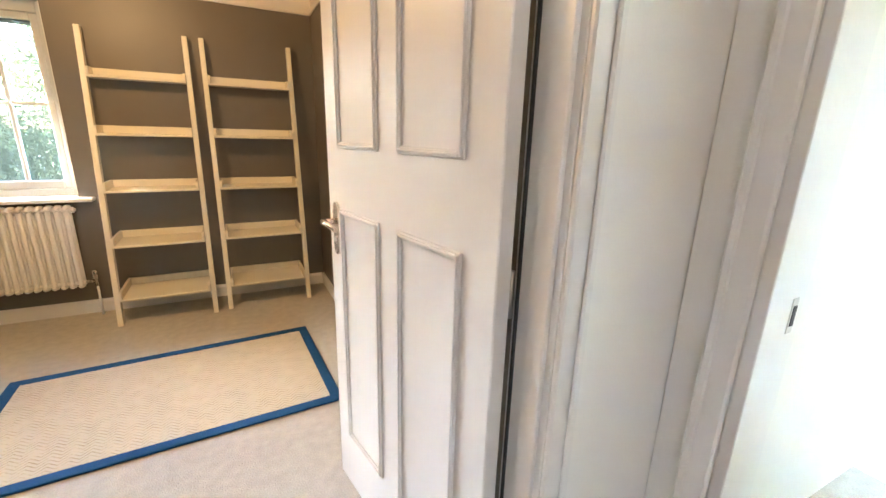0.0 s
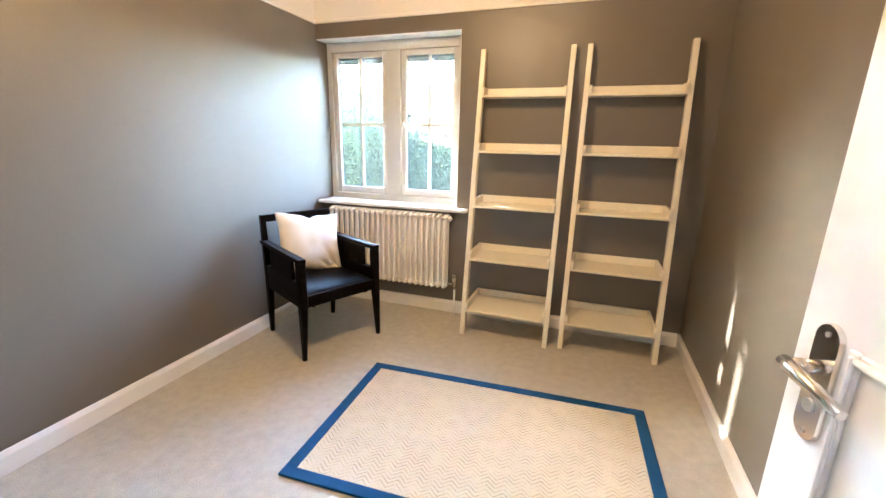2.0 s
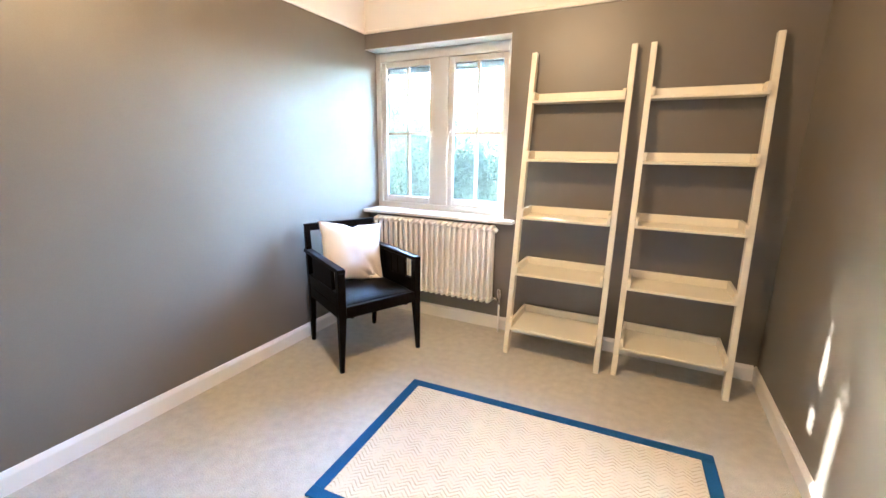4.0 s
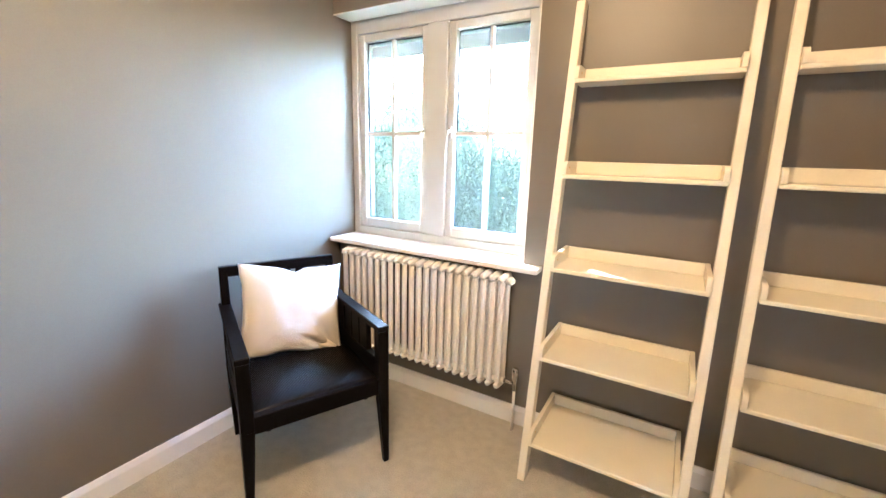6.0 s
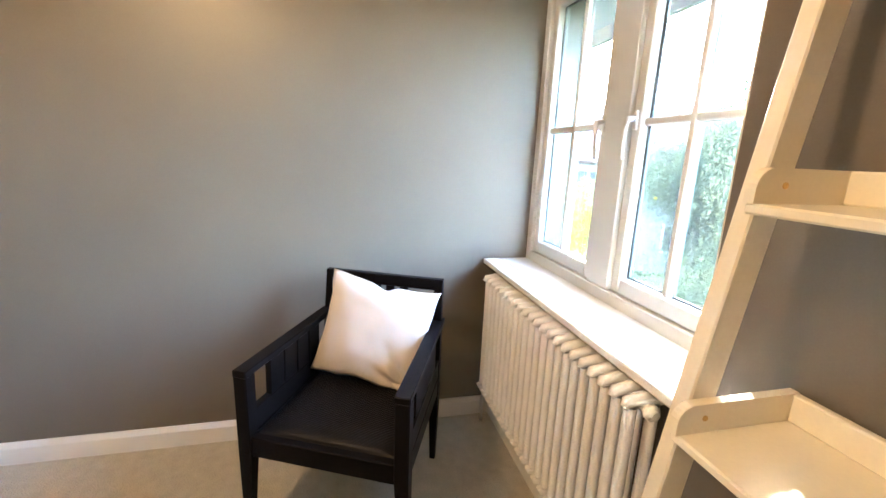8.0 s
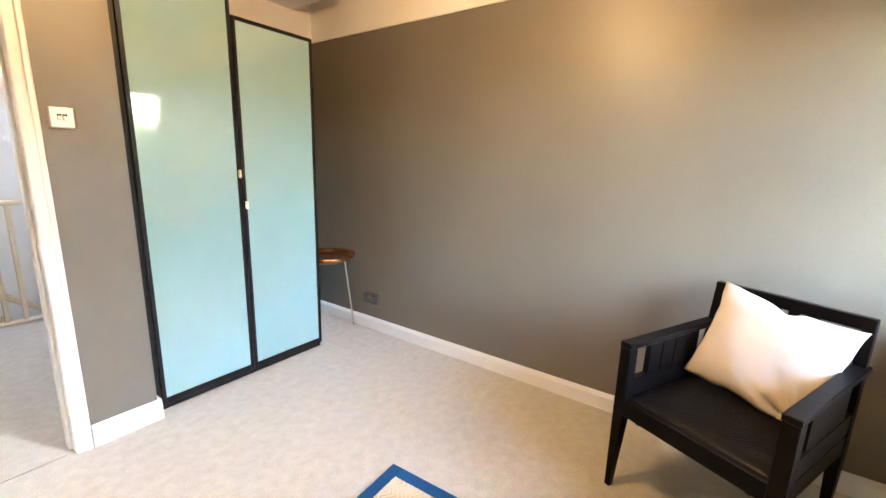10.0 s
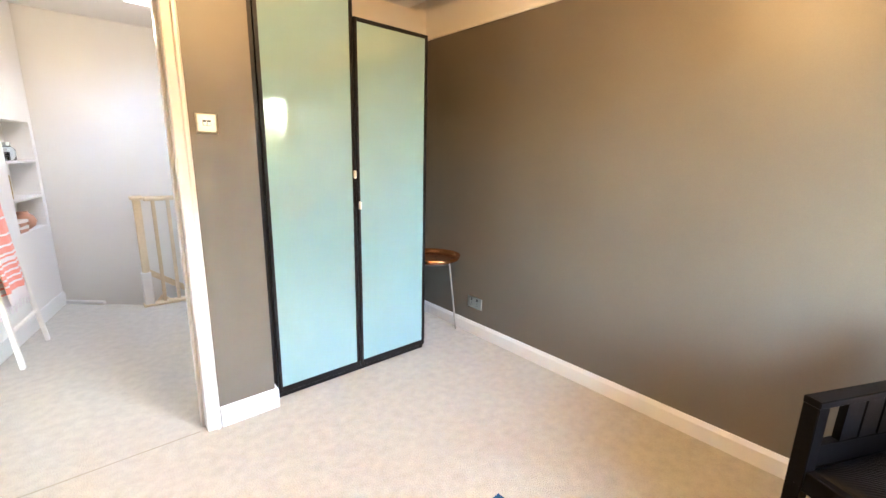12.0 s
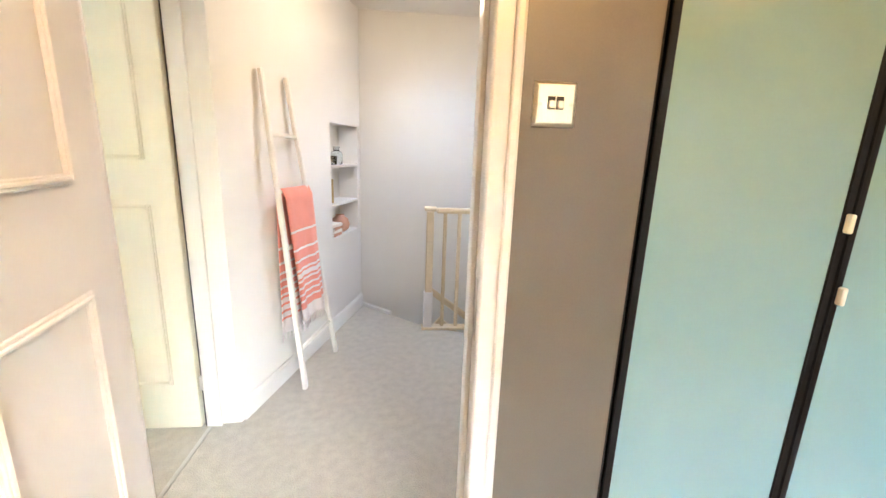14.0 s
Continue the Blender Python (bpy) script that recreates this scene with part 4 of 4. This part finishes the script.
def towel():
    """A cloth hung over a rung: front and back falls, striped in rows."""
    k = 0.655
    a, b = LF[0].lerp(LT[0], k), LF[1].lerp(LT[1], k)
    along = (b - a)
    width = along.length
    along.normalize()
    outw = -hn
    tw = thing("towel", pose(0, 0, 0), "coral towel with white stripes hung on a ladder", "towel")
    m, n = 16, 60
    for name, sgn, drop in (("front_fall", 1, 0.74), ("back_fall", -1, 0.80)):
        bm = bmesh.new()
        g = []
        for j in range(n + 1):
            s = j / n
            row = []
            for i in range(m + 1):
                u = i / m
                z = a.z + (b.z - a.z) * u + 0.016 - max(0, s * drop - 0.01)
                lean_out = (LF[0] - LT[0])
                off = outw * ((0.026 + 0.01 * math.sin(u * 9 + 1) * s + 0.006 * math.sin(u * 19) * s) * sgn * min(1, s * 12 + 0.1))
                slope = Vector((lean_out.x, lean_out.y, 0)) * (s * drop / 1.69) * (1.0 if sgn > 0 else 0.45)
                x = a + along * (0.022 + u * (width - 0.004) + 0.012 * s * math.sin(u * 5)) + off + slope
                if sgn < 0:
                    x -= along * 0.05 * s
                row.append(bm.verts.new((x.x, x.y, z)))
            g.append(row)
        for j in range(n):
            s = j / n * drop
            if sgn > 0:
                white = s > 0.66 or (s > 0.22 and any(abs(s - c) < w for c, w in ((0.235, 0.006), (0.335, 0.006), (0.40, 0.006), (0.44, 0.007), (0.475, 0.007), (0.51, 0.008), (0.545, 0.009), (0.58, 0.01), (0.615, 0.01))))
            else:
                white = s > 0.72 or (s > 0.2 and any(abs(s - c) < w for c, w in ((0.22, 0.006), (0.32, 0.006), (0.40, 0.006), (0.45, 0.007), (0.49, 0.008), (0.53, 0.009), (0.57, 0.009), (0.61, 0.01), (0.65, 0.01), (0.69, 0.01))))
            for i in range(m):
                f = bm.faces.new((g[j][i], g[j][i + 1], g[j + 1][i + 1], g[j + 1][i]))
                f.material_index, f.smooth = int(white), True
        ob = part(name, bm, (PINK, TOWELWHITE), tw)
        solid = ob.modifiers.new("thickness", 'SOLIDIFY')
        solid.thickness = 0.004
        fr = bmesh.new()
        for i in range(0, m + 1):
            p = Vector(ob.data.vertices[n * (m + 1) + i].co)
            tube(fr, [p, p + Vector((0.003 * math.sin(i * 7), 0.003 * math.cos(i * 5), -0.045))], 0.0025, 5)
        part("fringe", fr, TOWELWHITE, tw, "white knotted fringe")
    return tw


towel()


# ---- balustrade and stairs going down ----
def balustrade():
    """Newel in two lengths, level handrail, and the flight's own rail falling away behind."""
    bal = thing("balustrade", pose(0, 0, 0), "cream painted stair balustrade at the landing edge", "balustrade")
    y = -1.53
    part("newel", boxes((-0.085, -0.032, y - 0.026, y + 0.026, 0.30, 0.915), bevel=0.005), CREAMPINE, bal, "cream varnished newel post")
    part("newel_base", boxes((-0.090, -0.022, y - 0.034, y + 0.034, 0.0, 0.30), bevel=0.005), GLOSS, bal, "white painted newel foot")
    part("newel_cap", boxes((-0.104, -0.014, y - 0.045, y + 0.045, 0.915, 0.945), bevel=0.010, segs=2), CREAMPINE, bal)
    part("handrail", boxes((-1.50, -0.104, y - 0.030, y + 0.030, 0.900, 0.938), bevel=0.012, segs=2), CREAMPINE, bal)
    part("base_rail", boxes((-1.50, -0.010, y - 0.040, y + 0.040, 0.0, 0.022), bevel=0.004), CREAMPINE, bal)
    for i in range(11):
        x = -0.168 - i * 0.105
        mat = PINE if i == 0 else CREAMPINE
        part("baluster", boxes((x - 0.013, x + 0.013, y - 0.013, y + 0.013, 0.022, 0.902), bevel=0.003), mat, bal, "bare pine baluster" if i == 0 else "")
    part("stair_rail", beam(bmesh.new(), (-0.075, y - 0.055, 0.29), (-1.30, y - 0.055, -0.62), 0.034, 0.046, side=(0, 1, 0), bevel=0.008), PINE, bal, "pine rail falling with the flight")
    return bal


balustrade()
tagged(mesh_object("stair_nosing", beam(bmesh.new(), (0.49, -2.03, 0.012), (0.235, -1.807, 0.012), 0.03, 0.03, bevel=0.006), GLOSS), "white painted edging at the stair opening", "nosing", kind="structure")
fl = thing("staircase", pose(0, 0, 0), "carpeted winding stairs going down from the landing", "stairs")
tagged(fl, kind="structure")
for i in range(8):
    z = -0.19 * (i + 1)
    part("step", boxes((-0.05 - 0.22 * (i + 1), 0.30 - 0.22 * i, -2.05, -1.58, z - 0.19, z), bevel=0.01), CARPET, fl)
part("string_board", beam(bmesh.new(), (-0.08, -1.60, -0.03), (-1.45, -1.60, -1.15), 0.03, 0.24, side=(0, 1, 0), bevel=0.004), PINE, fl, "pale pine stair string")
structure("stairwell_floor", boxes((-1.70, 0.62, -2.25, -0.14, -2.5, -2.4)), CARPET, "carpet at the foot of the stairs", "floor")
structure("stairwell_wall", prism(bmesh.new(), [(-0.45, -1.40), (-0.05, -1.575), (0.50, -2.045), (0.60, -2.05), (0.60, -0.14), (-0.45, -0.14)], -2.4, -0.165), GREYWALL, "pale grey wall below the landing edge", "wall")


# ---- brass wall lamp arm on the east wall ----
wl = thing("wall_lamp", pose(0, 0, 0), "aged brass swing arm wall lamp high on the wall", "wall lamp")
part("back_plate", boxes((XE - 0.018, XE, 2.36, 2.43, 1.80, 1.93), bevel=0.004), BRASS, wl)
part("arm", tube(bmesh.new(), [(XE - 0.018, 2.40, 1.90), (XE - 0.05, 2.45, 1.915), (XE - 0.055, 2.60, 1.92), (XE - 0.055, 2.80, 1.92)], 0.008, 10), BRASS, wl)

# ---- ceiling light ----
cl = thing("ceiling_light", pose(-0.50, 2.05, CEIL), "small brass ceiling light with bare bulb", "ceiling light")
part("rose", lathe(bmesh.new(), [(0.05, -0.02), (0.05, 0.0), (0.02, 0.0)], n=20), BRASS, cl)


# ---- garden ----
structure("ground", boxes((-400, 400, 3.96, 800, -2.9, -2.75)), LAWN, "green garden lawn below the window", "ground")
structure("eaves", boxes((-3.2, 2.2, 3.95, 4.42, 2.10, 2.16), (-3.2, 2.2, 4.40, 4.44, 2.02, 2.22)), SOFFIT, "painted eaves soffit and fascia above the window", "eaves")
structure("house_wall", boxes((-3.4, -1.99, 3.80, 3.96, -2.75, 2.4), (XE, 3.0, 3.80, 3.96, -2.75, 2.4), (-1.99, XE, 3.951, 3.99, -2.75, 0.79)), RENDERWALL, "grey rendered outer wall of the house", "wall")


def foliage(bm, centre, radius, count, size, rng, squash=0.8):
    """Many small leaves in uneven clumps."""
    clumps = []
    for _ in range(max(5, count // 110)):
        d = Vector((rng.gauss(0, 1), rng.gauss(0, 1), rng.gauss(0, 1))).normalized() * radius * rng.uniform(0.35, 0.95)
        clumps.append((Vector(centre) + Vector((d.x, d.y, d.z * squash)), radius * rng.uniform(0.22, 0.42)))
    for _ in range(count):
        c, r = rng.choice(clumps)
        p = c + Vector((rng.gauss(0, 0.5), rng.gauss(0, 0.5), rng.gauss(0, 0.42))) * r
        m = Euler((rng.uniform(0, 6.3), rng.uniform(0, 6.3), rng.uniform(0, 6.3))).to_matrix()
        s = size * rng.uniform(0.6, 1.3)
        vs = [bm.verts.new(p + m @ Vector(q) * s) for q in ((-0.5, 0, 0), (0, -0.28, 0.06), (0.55, 0, 0), (0, 0.28, 0.06))]
        bm.faces.new(vs)
    return bm


def tree(x, y, h, r, mat, seed, leaves, size, label):
    rng = random.Random(seed)
    tr = thing("tree", pose(x, y, -2.75), label, "tree", "garden trees")
    trunk = bmesh.new()
    tube(trunk, [(0, 0, 0), (0.05, 0.03, h * 0.3), (-0.04, 0.05, h * 0.6), (0.02, 0, h * 0.9)], 0.1, 9, radii=[0.16, 0.12, 0.08, 0.03])
    for k in range(7):
        w, z = rng.uniform(0, 6.3), h * rng.uniform(0.35, 0.8)
        e = Vector((math.cos(w) * r * 0.7, math.sin(w) * r * 0.7, z + r * 0.5))
        tube(trunk, [(0, 0, z), e * 0.5 + Vector((0, 0, z * 0.5)), e], 0.04, 6, radii=[0.05, 0.035, 0.012])
    part("trunk", trunk, BARK, tr)
    part("crown", foliage(bmesh.new(), (0, 0, h - r * 0.75), r, leaves, size, rng), mat, tr)
    return tr


for tx, ty, th, tr_, tm, ts, tl_ in ((-4.6, 10.5, 5.0, 1.9, LEAF, 3, "leafy dark green garden tree"), (-0.9, 11.5, 5.2, 1.9, LEAFPALE, 5, "fresh green garden tree"),
                                     (2.0, 13.0, 5.4, 2.1, LEAF, 7, "leafy dark green garden tree"), (-8.0, 13.5, 6.6, 2.3, LEAF, 9, "leafy dark green garden tree"),
                                     (-9.6, 12.6, 5.0, 1.7, LEAF, 13, "leafy dark green garden tree"), (-4.0, 17.0, 7.6, 2.7, LEAFPALE, 11, "tall pale green tree beyond the garden")):
    tree(tx, ty, th, tr_, tm, ts, 30000, 0.085, tl_)


def shrub(x, y, r, mat, seed, leaves, size, label, z=0.0):
    rng = random.Random(seed)
    sh = thing("shrub", pose(x, y, -2.75), label, "shrub", "garden shrubs")
    stems = bmesh.new()
    for k in range(6):
        w = rng.uniform(0, 6.3)
        tube(stems, [(0, 0, 0), (math.cos(w) * r * 0.5, math.sin(w) * r * 0.5, r * 0.9)], 0.02, 5)
    part("stems", stems, BARK, sh)
    part("leaves", foliage(bmesh.new(), (0, 0, r * 0.8), r, leaves, size, rng, 0.75), mat, sh)
    return sh


tree(-5.35, 6.0, 3.75, 0.80, YELLOW, 21, 11000, 0.06, "small yellow flowering garden tree")
shrub(-3.1, 7.9, 1.5, LEAF, 22, 14000, 0.07, "dense green garden shrub")
shrub(-1.7, 8.4, 1.6, LEAFPALE, 23, 14000, 0.07, "fresh green garden shrub")
shrub(0.2, 9.0, 1.6, LEAF, 24, 14000, 0.07, "dense green garden shrub")
shrub(2.4, 9.6, 1.7, LEAFPALE, 25, 14000, 0.07, "fresh green garden shrub")
shrub(-5.6, 8.8, 1.6, LEAFPALE, 26, 14000, 0.07, "fresh green garden shrub")
shrub(-7.0, 11.4, 1.7, LEAF, 27, 14000, 0.07, "dense green garden shrub")
shrub(-4.4, 9.8, 1.8, LEAF, 29, 14000, 0.07, "dense green garden shrub")
hedge_bm = bmesh.new()
for k in range(9):
    foliage(hedge_bm, (-15 + 2.6 * k, 15.6 + 0.7 * (k % 2), -0.7), 2.5, 9000, 0.13, random.Random(31 + k), 0.85)
tagged(mesh_object("hedge", hedge_bm, LEAF), "tall green hedge at the garden end", "hedge", kind="stuff")


def neighbour_house(m):
    """Rendered gable-ended house with a tiled roof and small windows."""
    ho = thing("house", m, "grey rendered neighbouring house with brown tiled roof", "house")
    w, d, h, top = 10.0, 6.0, 4.3, 6.4
    wall = boxes((-w / 2, w / 2, -d / 2, d / 2, 0, h))
    for x in (-w / 2, w / 2 - 0.2):
        lo = [wall.verts.new((x + o, y, z)) for o in (0, 0.2) for y, z in ((-d / 2, h), (d / 2, h), (0, top))]
        wall.faces.new(lo[:3])
        wall.faces.new(lo[3:][::-1])
        for i in range(3):
            wall.faces.new((lo[i], lo[(i + 1) % 3], lo[3 + (i + 1) % 3], lo[3 + i]))
    part("wall", wall, RENDERWALL, ho)
    for s in (-1, 1):
        part("roof", beam(bmesh.new(), (0, s * (d / 2 + 0.35), h - 0.22), (0, 0, top + 0.05), w + 0.6, 0.12), ROOFTILE, ho)
    for x in (-3.4, 0.0, 3.4):
        for z in (0.8, 2.7):
            win_ob = part("window", boxes((x - 0.55, x + 0.55, -d / 2 - 0.05, -d / 2, z, z + 1.1), bevel=0.01), GLOSS, ho)
            for dx in (-0.26, 0.26):
                part("pane", boxes((x + dx - 0.22, x + dx + 0.22, -d / 2 - 0.056, -d / 2 - 0.051, z + 0.07, z + 1.03)), DARK, win_ob)
    return ho


neighbour_house(pose(-17.0, 13.6, -2.75, 0, 0, 60))
